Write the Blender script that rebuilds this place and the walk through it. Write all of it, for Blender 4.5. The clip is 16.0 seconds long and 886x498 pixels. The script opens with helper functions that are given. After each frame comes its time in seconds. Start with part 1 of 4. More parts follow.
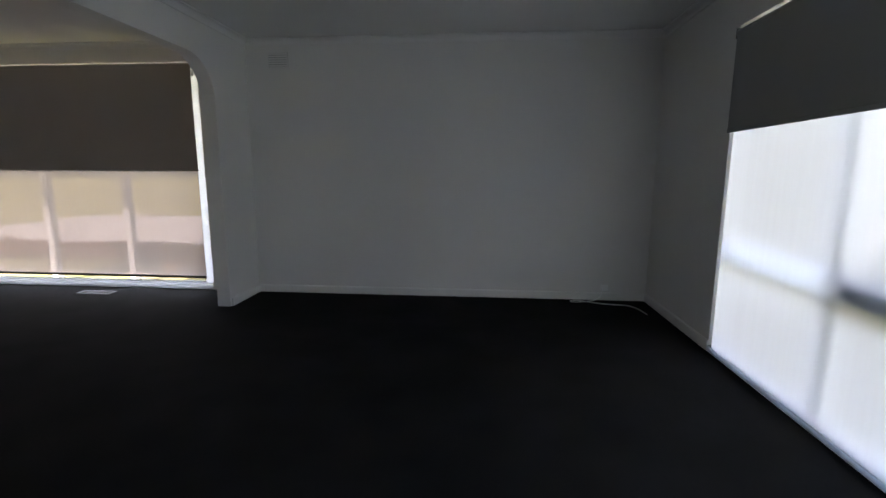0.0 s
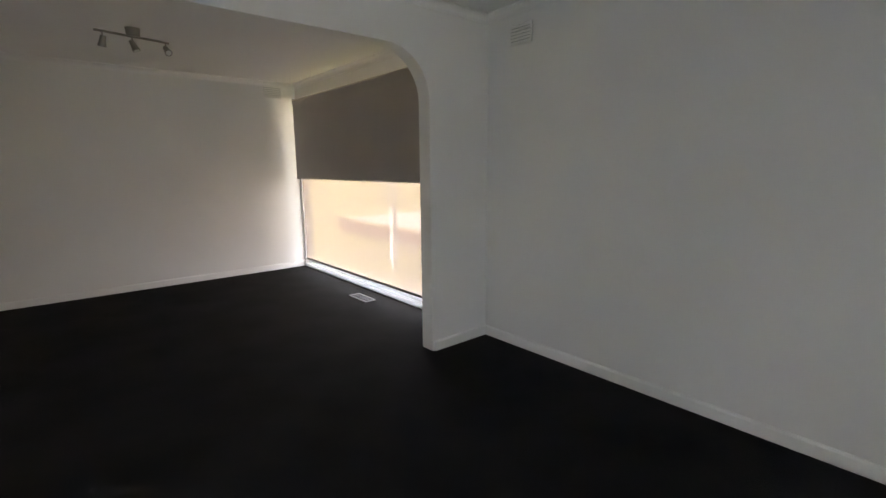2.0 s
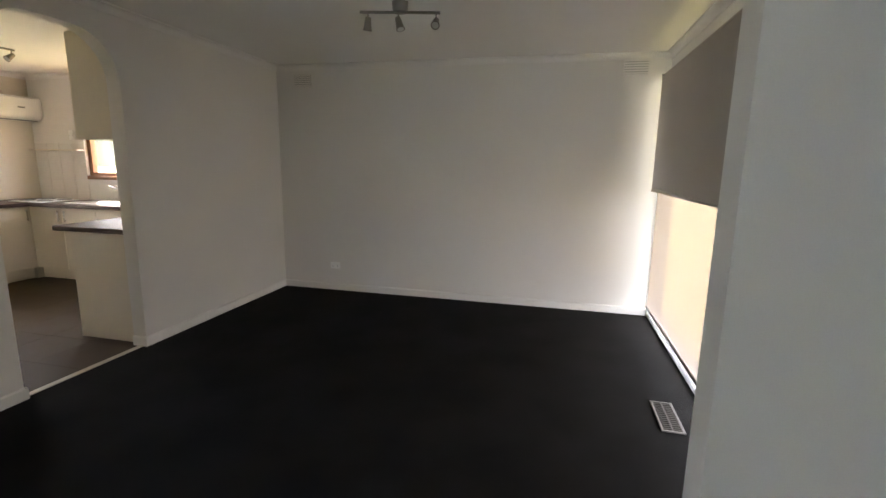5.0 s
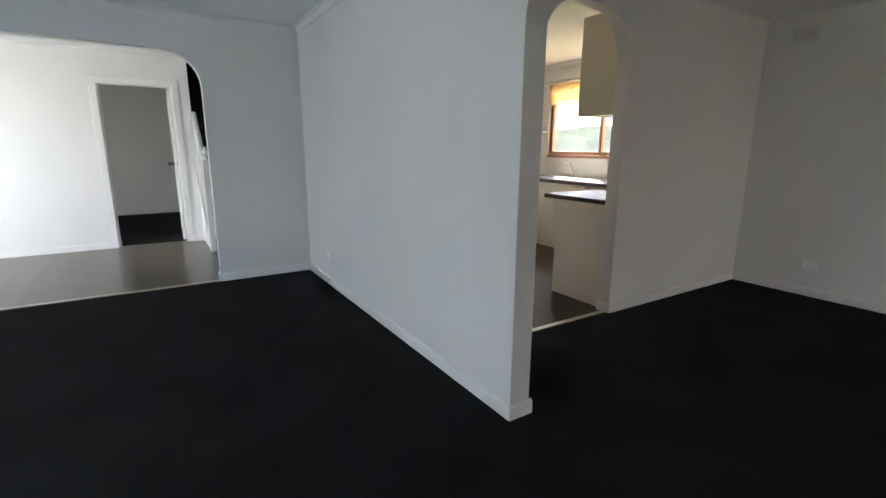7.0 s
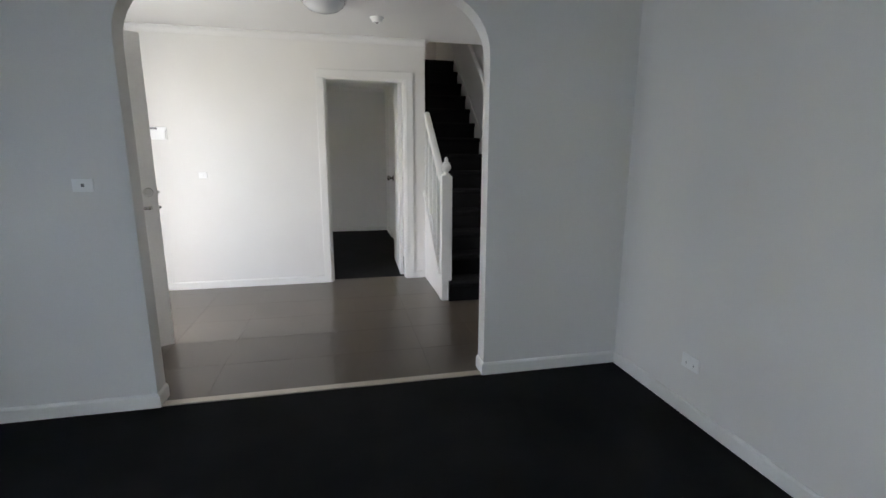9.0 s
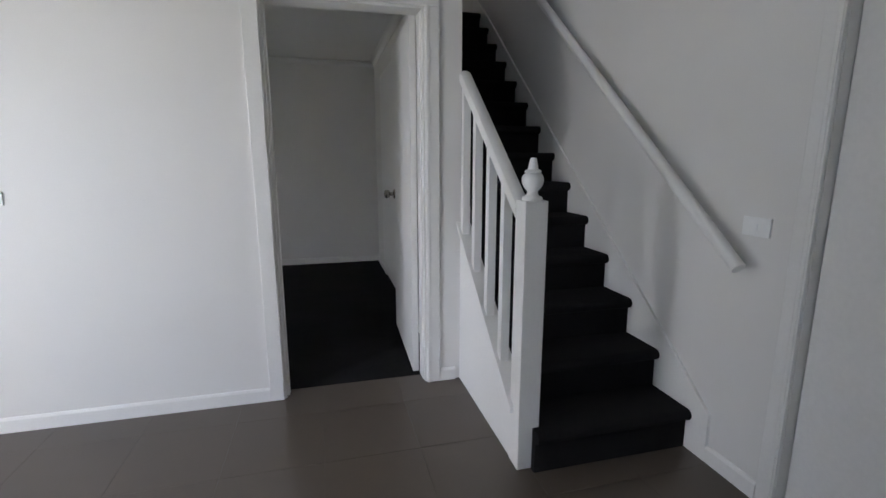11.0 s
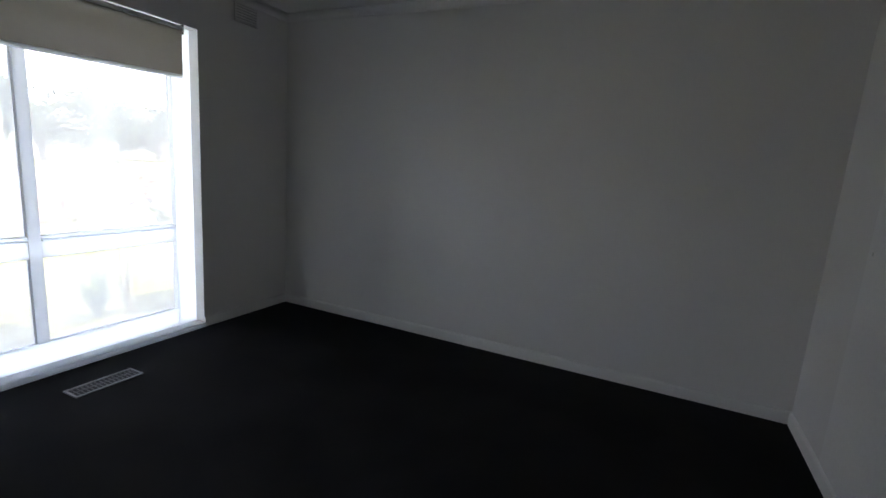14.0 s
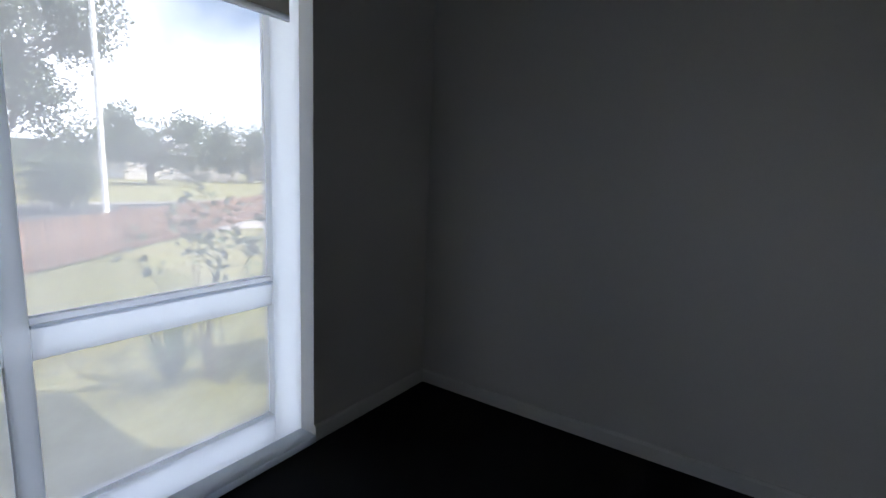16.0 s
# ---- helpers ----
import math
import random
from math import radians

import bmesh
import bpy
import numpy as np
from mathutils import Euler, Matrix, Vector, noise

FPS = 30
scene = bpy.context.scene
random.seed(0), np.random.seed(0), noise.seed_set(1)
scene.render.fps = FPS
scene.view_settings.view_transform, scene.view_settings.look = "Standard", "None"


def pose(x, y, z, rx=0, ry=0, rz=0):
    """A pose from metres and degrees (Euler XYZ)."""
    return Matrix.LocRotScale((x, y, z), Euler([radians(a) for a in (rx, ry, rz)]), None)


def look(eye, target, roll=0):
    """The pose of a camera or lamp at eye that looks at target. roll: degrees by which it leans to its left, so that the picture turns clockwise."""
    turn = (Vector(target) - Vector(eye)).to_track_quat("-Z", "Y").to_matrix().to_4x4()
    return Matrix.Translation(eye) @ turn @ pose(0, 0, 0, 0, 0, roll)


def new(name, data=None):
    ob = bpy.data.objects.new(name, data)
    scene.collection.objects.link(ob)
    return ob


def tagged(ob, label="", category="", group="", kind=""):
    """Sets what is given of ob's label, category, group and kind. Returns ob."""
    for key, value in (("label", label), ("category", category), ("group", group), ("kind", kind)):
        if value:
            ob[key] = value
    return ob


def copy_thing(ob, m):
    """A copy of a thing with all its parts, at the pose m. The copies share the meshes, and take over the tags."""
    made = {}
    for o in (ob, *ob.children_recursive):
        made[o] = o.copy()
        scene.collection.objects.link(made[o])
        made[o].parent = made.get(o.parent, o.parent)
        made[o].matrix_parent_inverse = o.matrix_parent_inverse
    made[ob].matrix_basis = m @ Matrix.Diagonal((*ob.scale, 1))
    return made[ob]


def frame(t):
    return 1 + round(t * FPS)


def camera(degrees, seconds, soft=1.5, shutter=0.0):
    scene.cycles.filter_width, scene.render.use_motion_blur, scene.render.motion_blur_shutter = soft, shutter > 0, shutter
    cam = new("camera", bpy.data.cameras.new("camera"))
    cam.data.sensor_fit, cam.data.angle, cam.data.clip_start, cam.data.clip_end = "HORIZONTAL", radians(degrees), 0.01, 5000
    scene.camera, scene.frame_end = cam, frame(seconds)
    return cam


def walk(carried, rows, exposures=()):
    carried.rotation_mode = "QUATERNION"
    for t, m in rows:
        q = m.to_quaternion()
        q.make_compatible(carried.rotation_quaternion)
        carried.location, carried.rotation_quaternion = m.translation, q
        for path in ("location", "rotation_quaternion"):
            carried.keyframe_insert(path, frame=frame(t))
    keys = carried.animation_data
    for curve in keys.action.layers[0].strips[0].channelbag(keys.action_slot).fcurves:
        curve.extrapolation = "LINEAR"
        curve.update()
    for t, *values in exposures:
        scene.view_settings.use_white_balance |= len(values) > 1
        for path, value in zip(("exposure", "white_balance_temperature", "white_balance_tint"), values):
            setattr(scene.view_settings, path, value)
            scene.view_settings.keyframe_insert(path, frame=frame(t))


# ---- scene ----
cam = camera(87.8, 16.0)
EXPOSURES = [(0.0, 2.15, 6500, 19), (1.5, 2.88, 7050, 19), (3.0, 3.1, 7250, 19), (6.0, 3.36, 6800, 15), (7.5, 3.1, 6350, 14), (9.0, 2.82, 6650, 16), (11.5, 2.35, 6150, 18), (12.5, 2.2, 6050, 18), (13.5, 2.25, 6100, 17), (15.0, 1.66, 6000, 17), (16.0, 1.1, 5850, 17)]
PATH = [
    (0, (2.246, -4.396, 1.206), (2.08, -2.43, 0.876), 0.2),
    (0.5, (2.402, -3.954, 1.239), (1.946, -2.035, 0.912), 0.6),
    (1, (2.465, -3.462, 1.272), (1.619, -1.681, 0.936), -0.1),
    (1.5, (2.526, -3.032, 1.323), (1.329, -1.47, 0.964), -1.1),
    (2, (2.527, -2.572, 1.349), (1.02, -1.305, 0.996), -0.5),
    (2.5, (2.45, -2.239, 1.386), (0.716, -1.31, 1.025), 0.2),
    (3, (2.317, -1.821, 1.391), (0.42, -1.314, 1.013), 0.9),
    (3.2, (2.214, -1.662, 1.36), (0.287, -1.285, 0.981), 0.4),
    (5.3, (0.957, -0.849, 1.409), (-0.923, -1.431, 1.049), 1.2),
    (5.5, (0.913, -0.808, 1.406), (-0.933, -1.487, 1.043), 1.2),
    (6, (0.949, -0.9, 1.334), (-0.716, -1.935, 0.941), 0.6),
    (6.5, (1.129, -1.173, 1.329), (-0.268, -2.54, 0.905), 0.1),
    (7, (1.352, -1.635, 1.299), (0.314, -3.289, 0.866), 0.3),
    (7.5, (1.395, -2.13, 1.245), (0.772, -3.980, 0.815), -0.2),
    (8, (1.598, -2.777, 1.247), (1.104, -4.672, 0.839), -0.2),
    (8.5, (1.627, -3.338, 1.259), (1.163, -5.243, 0.863), 0.0),
    (9, (1.678, -4.0, 1.29), (1.256, -5.915, 0.898), 0.2),
    (9.2, (1.619, -4.235, 1.293), (1.236, -6.158, 0.898), -0.3),
    (11.3, (1.516, -6.681, 1.281), (1.019, -8.581, 0.9), 0.0),
    (11.5, (1.45, -6.893, 1.287), (0.972, -8.795, 0.897), -0.4),
    (12, (1.423, -7.485, 1.289), (0.981, -9.398, 0.904), 0.3),
    (12.5, (1.42, -7.958, 1.31), (1.178, -9.905, 0.923), 0.7),
    (13, (1.373, -8.495, 1.333), (1.504, -10.451, 0.941), 1.0),
    (13.3, (1.422, -8.676, 1.338), (1.755, -10.611, 0.954), 2.1),
    (13.5, (1.481, -8.825, 1.362), (1.957, -10.728, 0.972), 2.4),
    (14, (1.714, -9.163, 1.309), (2.544, -10.948, 0.952), 4.0),
    (14.5, (1.936, -9.383, 1.325), (3.024, -11.019, 0.953), 4.8),
    (15, (2.287, -9.618, 1.293), (3.478, -11.185, 0.938), 4.2),
    (15.5, (2.671, -9.864, 1.24), (3.849, -11.442, 0.894), 3.7),
    (16, (3.139, -10.103, 1.213), (4.244, -11.741, 0.903), 2.4),
]
walk(cam, [(t, look(eye, target, roll)) for t, eye, target, roll in PATH], exposures=EXPOSURES)

# ---- world, sun ----
SUN_WAY = Vector((0.48, 0.50, -0.87))
world = bpy.data.worlds.new("sky")
scene.world = world
world.use_nodes = True
wn = world.node_tree.nodes
sky = wn.new("ShaderNodeTexSky")
sky.sky_type, sky.sun_disc = 'NISHITA', False
sky.sun_elevation = math.asin(0.87 / SUN_WAY.length)
sky.sun_rotation = math.atan2(-SUN_WAY.x, -SUN_WAY.y)
sky.air_density, sky.dust_density = 1.0, 1.6
wl = world.node_tree.links
wc, wz, wr, wm = wn.new("ShaderNodeTexCoord"), wn.new("ShaderNodeTexNoise"), wn.new("ShaderNodeValToRGB"), wn.new("ShaderNodeMix")
wz.inputs["Scale"].default_value, wz.inputs["Detail"].default_value = 2.6, 7
wr.color_ramp.elements[0].position, wr.color_ramp.elements[1].position = 0.42, 0.62
wm.data_type = 'RGBA'
wm.inputs["B"].default_value = (13.0, 13.2, 13.6, 1)
wl.new(wc.outputs["Generated"], wz.inputs["Vector"])
wl.new(wz.outputs["Fac"], wr.inputs["Fac"])
wl.new(wr.outputs["Color"], wm.inputs["Factor"])
wl.new(sky.outputs[0], wm.inputs["A"])
wl.new(wm.outputs["Result"], wn["Background"].inputs[0])
wn["Background"].inputs[1].default_value = 0.15
sun_data = bpy.data.lights.new("sun", 'SUN')
sun_data.energy, sun_data.angle, sun_data.color = 5.0, radians(0.5), (1.0, 0.93, 0.83)
sun = new("sun", sun_data)
sun.matrix_world = look((-20, -20, 30), Vector((-20, -20, 30)) + SUN_WAY)



def opening_light(name, x, y, z, w, h, energy, colour, way=(-1, 0, 0)):
    """An added area lamp in a wall opening, standing in for sky light."""
    d = bpy.data.lights.new(name, 'AREA')
    d.shape, d.size, d.size_y, d.energy, d.color = 'RECTANGLE', w, h, energy, colour
    o = new(name, d)
    o.matrix_world = look((x, y, z), Vector((x, y, z)) + Vector(way))
    return o


# added lamps that strengthen the sky's light in living room and foyer
opening_light("window_fill_lamp", 3.925, -4.03, 1.05, 2.5, 1.9, 7.0, (0.62, 0.82, 1.0))
opening_light("doorway_fill_lamp", 3.90, -7.21, 1.03, 0.85, 2.0, 5.2, (0.86, 0.94, 1.0))

# added strip lamps under and beside the dining room blinds, to brighten carpet and wall
opening_light("gap_fill_low", -2.0, 0.045, 0.105, 2.85, 0.07, 0.75, (0.86, 0.93, 1.0), (0, -1, 0))
opening_light("gap_fill_side", -3.435, 0.045, 0.62, 0.09, 0.95, 0.08, (0.84, 0.92, 1.0), (0, -1, 0))

# ---- materials ----
def nodes_of(name):
    m = bpy.data.materials.new(name)
    m.use_nodes = True
    return m, m.node_tree.nodes, m.node_tree.links, m.node_tree.nodes["Principled BSDF"]


def surface(name, colour, rough=0.5, metal=0.0, vary=0.06, scale=3.0, fine=120.0, bump=0.1, depth=0.002, spec=0.5, per_object=0.0, stain=None, wear=0.08):
    """Paint, fabric, stone or metal with large stains, fine grain and relief."""
    m, n, l, p = nodes_of(name)
    geo = n.new("ShaderNodeTexCoord")
    big, small = n.new("ShaderNodeTexNoise"), n.new("ShaderNodeTexNoise")
    big.inputs["Scale"].default_value, big.inputs["Detail"].default_value = scale, 5
    small.inputs["Scale"].default_value, small.inputs["Detail"].default_value = fine, 3
    for t in (big, small):
        l.new(geo.outputs["Object"], t.inputs["Vector"])
    ramp = n.new("ShaderNodeValToRGB")
    lo = stain or [c * (1 - 2 * vary) for c in colour]
    hi = [min(1, c * (1 + vary)) for c in colour]
    ramp.color_ramp.elements[0].color, ramp.color_ramp.elements[1].color = (*lo, 1), (*hi, 1)
    ramp.color_ramp.elements[0].position, ramp.color_ramp.elements[1].position = 0.25, 0.65
    l.new(big.outputs["Fac"], ramp.inputs["Fac"])
    mix = n.new("ShaderNodeMix")
    mix.data_type, mix.blend_type = 'RGBA', 'MULTIPLY'
    grain = n.new("ShaderNodeMapRange")
    grain.inputs["To Min"].default_value, grain.inputs["To Max"].default_value = 1 - 2 * vary, 1 + 2 * vary
    l.new(small.outputs["Fac"], grain.inputs["Value"])
    mix.inputs["Factor"].default_value = 1
    l.new(ramp.outputs["Color"], mix.inputs["A"])
    l.new(grain.outputs["Result"], mix.inputs["B"])
    out = mix.outputs["Result"]
    if per_object:
        info, mr, mm = n.new("ShaderNodeObjectInfo"), n.new("ShaderNodeMapRange"), n.new("ShaderNodeMix")
        mr.inputs["To Min"].default_value, mr.inputs["To Max"].default_value = 1 - per_object, 1 + per_object
        mm.data_type, mm.blend_type = 'RGBA', 'MULTIPLY'
        mm.inputs["Factor"].default_value = 1
        l.new(info.outputs["Random"], mr.inputs["Value"])
        l.new(out, mm.inputs["A"])
        l.new(mr.outputs["Result"], mm.inputs["B"])
        out = mm.outputs["Result"]
    l.new(out, p.inputs["Base Color"])
    rr = n.new("ShaderNodeMapRange")
    rr.inputs["To Min"].default_value, rr.inputs["To Max"].default_value = max(0.02, rough - wear), min(1, rough + wear)
    l.new(big.outputs["Fac"], rr.inputs["Value"])
    l.new(rr.outputs["Result"], p.inputs["Roughness"])
    p.inputs["Metallic"].default_value, p.inputs["Specular IOR Level"].default_value = metal, spec
    if bump:
        b = n.new("ShaderNodeBump")
        b.inputs["Strength"].default_value, b.inputs["Distance"].default_value = bump, depth
        l.new(small.outputs["Fac"], b.inputs["Height"])
        l.new(b.outputs["Normal"], p.inputs["Normal"])
    return m


def clear_glass(name, dust_veil=0.0, tint=(1, 1, 1)):
    """A thin pane: clear, a little gloss, and a scattering film, faintly dusty; on the bedroom panes a glare veil."""
    m, n, l, p = nodes_of(name)
    out = n["Material Output"]
    tr, gl, df = n.new("ShaderNodeBsdfTransparent"), n.new("ShaderNodeBsdfGlossy"), n.new("ShaderNodeBsdfTranslucent")
    tr.inputs["Color"].default_value = (*tint, 1)
    gl.inputs["Roughness"].default_value = 0.02
    df.inputs["Color"].default_value = (0.9, 0.92, 0.95, 1)
    fr = n.new("ShaderNodeFresnel")
    fr.inputs["IOR"].default_value = 1.45
    a, b = n.new("ShaderNodeMixShader"), n.new("ShaderNodeMixShader")
    noise_t, mr = n.new("ShaderNodeTexNoise"), n.new("ShaderNodeMapRange")
    noise_t.inputs["Scale"].default_value, noise_t.inputs["Detail"].default_value = 2.2, 6
    mr.inputs["To Min"].default_value, mr.inputs["To Max"].default_value = dust_veil * 0.6, dust_veil * 1.4
    l.new(noise_t.outputs["Fac"], mr.inputs["Value"])
    l.new(mr.outputs["Result"], a.inputs[0])
    l.new(tr.outputs[0], a.inputs[1])
    l.new(df.outputs[0], a.inputs[2])
    l.new(fr.outputs[0], b.inputs[0])
    l.new(a.outputs[0], b.inputs[1])
    l.new(gl.outputs[0], b.inputs[2])
    l.new(b.outputs[0], out.inputs["Surface"])
    n.remove(p)
    return m


def screen_cloth(name, colour, openness, through_colour, back=0.35):
    """Woven sunscreen: part open weave, part translucent thread."""
    m, n, l, p = nodes_of(name)
    out = n["Material Output"]
    tr, tl, df = n.new("ShaderNodeBsdfTransparent"), n.new("ShaderNodeBsdfTranslucent"), n.new("ShaderNodeBsdfDiffuse")
    tr.inputs["Color"].default_value = (*through_colour, 1)
    for s in (tl, df):
        s.inputs["Color"].default_value = (*colour, 1)
    a, b = n.new("ShaderNodeMixShader"), n.new("ShaderNodeMixShader")
    co, wv, mr = n.new("ShaderNodeTexCoord"), n.new("ShaderNodeTexNoise"), n.new("ShaderNodeMapRange")
    mp = n.new("ShaderNodeMapping")
    mp.inputs["Scale"].default_value = (14, 14, 0.6)
    wv.inputs["Scale"].default_value = 2.0
    mr.inputs["To Min"].default_value, mr.inputs["To Max"].default_value = openness * 1.15, openness * 0.85
    l.new(co.outputs["Object"], mp.inputs["Vector"])
    l.new(mp.outputs["Vector"], wv.inputs["Vector"])
    l.new(wv.outputs["Fac"], mr.inputs["Value"])
    a.inputs[0].default_value = back
    l.new(tl.outputs[0], a.inputs[1])
    l.new(df.outputs[0], a.inputs[2])
    l.new(mr.outputs["Result"], b.inputs[0])
    l.new(a.outputs[0], b.inputs[1])
    l.new(tr.outputs[0], b.inputs[2])
    l.new(b.outputs[0], out.inputs["Surface"])
    n.remove(p)
    return m


def leaf_cloth(name, colour):
    m, n, l, p = nodes_of(name)
    info, hsv = n.new("ShaderNodeNewGeometry"), n.new("ShaderNodeHueSaturation")
    mr = n.new("ShaderNodeMapRange")
    mr.inputs["To Min"].default_value, mr.inputs["To Max"].default_value = 0.6, 1.35
    l.new(info.outputs["Random Per Island"], mr.inputs["Value"])
    l.new(mr.outputs["Result"], hsv.inputs["Value"])
    hsv.inputs["Color"].default_value = (*colour, 1)
    l.new(hsv.outputs[0], p.inputs["Base Color"])
    p.inputs["Roughness"].default_value = 0.6
    return m


WALL = surface("wall_paint", (0.78, 0.765, 0.735), 0.55, vary=0.025, scale=0.9, fine=260, bump=0.12, depth=0.0008)
CEIL = surface("ceiling_paint", (0.80, 0.79, 0.77), 0.8, vary=0.02, scale=0.8, fine=200, bump=0.06, depth=0.0006)
TRIM = surface("gloss_trim_paint", (0.82, 0.81, 0.78), 0.32, vary=0.02, scale=2.0, fine=90, bump=0.04, depth=0.0005)
DOORP = surface("door_paint", (0.80, 0.79, 0.765), 0.36, vary=0.025, scale=1.5, fine=60, bump=0.05, depth=0.0005)
CARPET = surface("charcoal_carpet", (0.0150, 0.0143, 0.0146), 0.95, vary=0.24, scale=2.2, fine=420, bump=0.9, depth=0.004, spec=0.10)
TILE = surface("brown_floor_tile", (0.100, 0.080, 0.063), 0.29, vary=0.025, scale=5, fine=70, bump=0.0, per_object=0.02, wear=0.008)
KTILE = surface("matt_brown_kitchen_tile", (0.052, 0.037, 0.023), 0.5, spec=0.12, vary=0.06, scale=5, fine=70, bump=0.0, per_object=0.04)
GROUT = surface("tile_grout", (0.098, 0.078, 0.061), 0.55, vary=0.1, scale=8, fine=200)
KGROUT = surface("brown_tile_grout", (0.050, 0.036, 0.024), 0.8, vary=0.1, scale=8, fine=200)
METAL = surface("satin_metal", (0.62, 0.61, 0.58), 0.28, metal=1.0, vary=0.03, scale=6, fine=90, bump=0.03)
NICKEL = surface("brushed_nickel", (0.33, 0.31, 0.29), 0.35, metal=1.0, vary=0.03, scale=6, fine=90, bump=0.03)
KNOB = surface("aged_chrome", (0.42, 0.40, 0.36), 0.16, metal=1.0, vary=0.06, scale=20, fine=90, bump=0.02)
DARKMETAL = surface("dark_metal", (0.10, 0.095, 0.09), 0.45, metal=0.6, vary=0.08, scale=8, fine=90)
PLASTIC = surface("white_plastic", (0.88, 0.88, 0.865), 0.3, vary=0.015, scale=8, fine=50, bump=0.02)
GREYPL = surface("grey_plastic", (0.22, 0.22, 0.22), 0.4, vary=0.03, scale=8, fine=50, bump=0.02)
BLOCKOUT = surface("blockout_blind_fabric", (0.43, 0.375, 0.33), 0.42, spec=0.8, vary=0.04, scale=1.2, fine=500, bump=0.2, depth=0.0008)
BLOCKOUT_COOL = surface("grey_blockout_fabric", (0.33, 0.325, 0.315), 0.85, vary=0.04, scale=1.2, fine=500, bump=0.2, depth=0.0008)
CREAM_CLOTH = screen_cloth("cream_blind_weave", (0.72, 0.56, 0.36), 0.03, (1.0, 0.9, 0.8), 0.25)
BED_CLOTH = screen_cloth("beige_grey_weave", (0.36, 0.335, 0.29), 0.004, (1.0, 0.95, 0.85), 0.72)
SCREEN_WARM = screen_cloth("beige_sunscreen_weave", (0.33, 0.285, 0.268), 0.095, (1.0, 0.9, 0.88), 0.40)
SCREEN_WHITE = screen_cloth("white_sunscreen_weave", (0.84, 0.90, 0.97), 0.18, (0.95, 0.98, 1.0), 0.12)
GLASS = clear_glass("window_glass", 0.02)
# milky glare mixed into the bedroom panes, their clear part darkened to suit
GLARE_GLASS = clear_glass("glare_veiled_window_glass", 0.41, (0.60, 0.60, 0.585))
def glowing_white(name, colour):
    """White paint made translucent so that backlit parts glow, imitating glare."""
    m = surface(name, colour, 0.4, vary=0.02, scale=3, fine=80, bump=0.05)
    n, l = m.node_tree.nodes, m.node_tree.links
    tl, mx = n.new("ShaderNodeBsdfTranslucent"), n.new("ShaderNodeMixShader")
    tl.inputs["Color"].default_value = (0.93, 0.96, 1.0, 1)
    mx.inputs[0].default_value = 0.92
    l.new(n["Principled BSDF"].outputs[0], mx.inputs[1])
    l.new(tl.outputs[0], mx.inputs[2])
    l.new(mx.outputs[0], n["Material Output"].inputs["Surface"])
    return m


# opaque frames in truth; the bright glare on them is put into the material
GLOW_WHITE = glowing_white("glowing_white_frame", (0.85, 0.86, 0.88))
FRAME = surface("white_window_paint", (0.82, 0.83, 0.84), 0.4, vary=0.02, scale=3, fine=80, bump=0.05)
BROWNF = surface("brown_timber_window", (0.30, 0.13, 0.055), 0.5, vary=0.15, scale=4, fine=60, bump=0.1)
KWALL = surface("cream_kitchen_paint", (0.75, 0.695, 0.59), 0.6, vary=0.025, scale=0.9, fine=260, bump=0.1, depth=0.0008)
LAMINATE = surface("cream_laminate", (0.74, 0.68, 0.57), 0.35, vary=0.015, scale=2, fine=60, bump=0.02)
BENCH = surface("dark_brown_benchtop", (0.055, 0.030, 0.021), 0.5, spec=0.3, vary=0.2, scale=9, fine=120, bump=0.03)
SPLASH = surface("white_wall_tile", (0.78, 0.76, 0.72), 0.2, vary=0.02, scale=3, fine=40, bump=0.02, per_object=0.02)
STEEL = surface("stainless_steel", (0.6, 0.6, 0.6), 0.3, metal=1.0, vary=0.04, scale=6, fine=140, bump=0.03)
LAMPGLASS = surface("opal_glass", (0.72, 0.73, 0.72), 0.15, vary=0.01, scale=3, fine=20, bump=0.0)
BRICK = surface("brick_render", (0.42, 0.33, 0.26), 0.9, vary=0.15, scale=4, fine=60, bump=0.4, depth=0.004)
GRASS = surface("lawn", (0.205, 0.20, 0.058), 0.95, vary=0.12, scale=0.7, fine=40, bump=0.8, depth=0.03, stain=(0.25, 0.22, 0.12))
BLADES = leaf_cloth("grass_blades", (0.13, 0.17, 0.04))
CONCRETE = surface("concrete_paving", (0.40, 0.37, 0.33), 0.9, vary=0.1, scale=1.5, fine=60, bump=0.3)
ASPHALT = surface("asphalt", (0.06, 0.06, 0.06), 0.9, vary=0.15, scale=1.5, fine=80, bump=0.4)
TIMBER = surface("weathered_fence_timber", (0.23, 0.135, 0.09), 0.85, vary=0.15, scale=6, fine=90, bump=0.3, per_object=0.22)
PALE = surface("pale_fence_timber", (0.52, 0.38, 0.20), 0.8, vary=0.12, scale=6, fine=90, bump=0.3, per_object=0.15)
BARK = surface("tree_bark", (0.20, 0.16, 0.12), 0.95, vary=0.25, scale=7, fine=50, bump=0.8, depth=0.02)
LEAF = leaf_cloth("gum_leaves", (0.075, 0.10, 0.05))
SHRUBLEAF = leaf_cloth("shrub_leaves", (0.06, 0.09, 0.035))
ROOFM = surface("roof_sheet", (0.25, 0.24, 0.23), 0.7, vary=0.08, scale=1, fine=30)
HOUSEW = surface("pale_house_wall", (0.62, 0.58, 0.52), 0.8, vary=0.05, scale=1, fine=40)
HILLS = surface("wooded_hill", (0.07, 0.085, 0.06), 1.0, vary=0.3, scale=0.2, fine=2.0, bump=0)
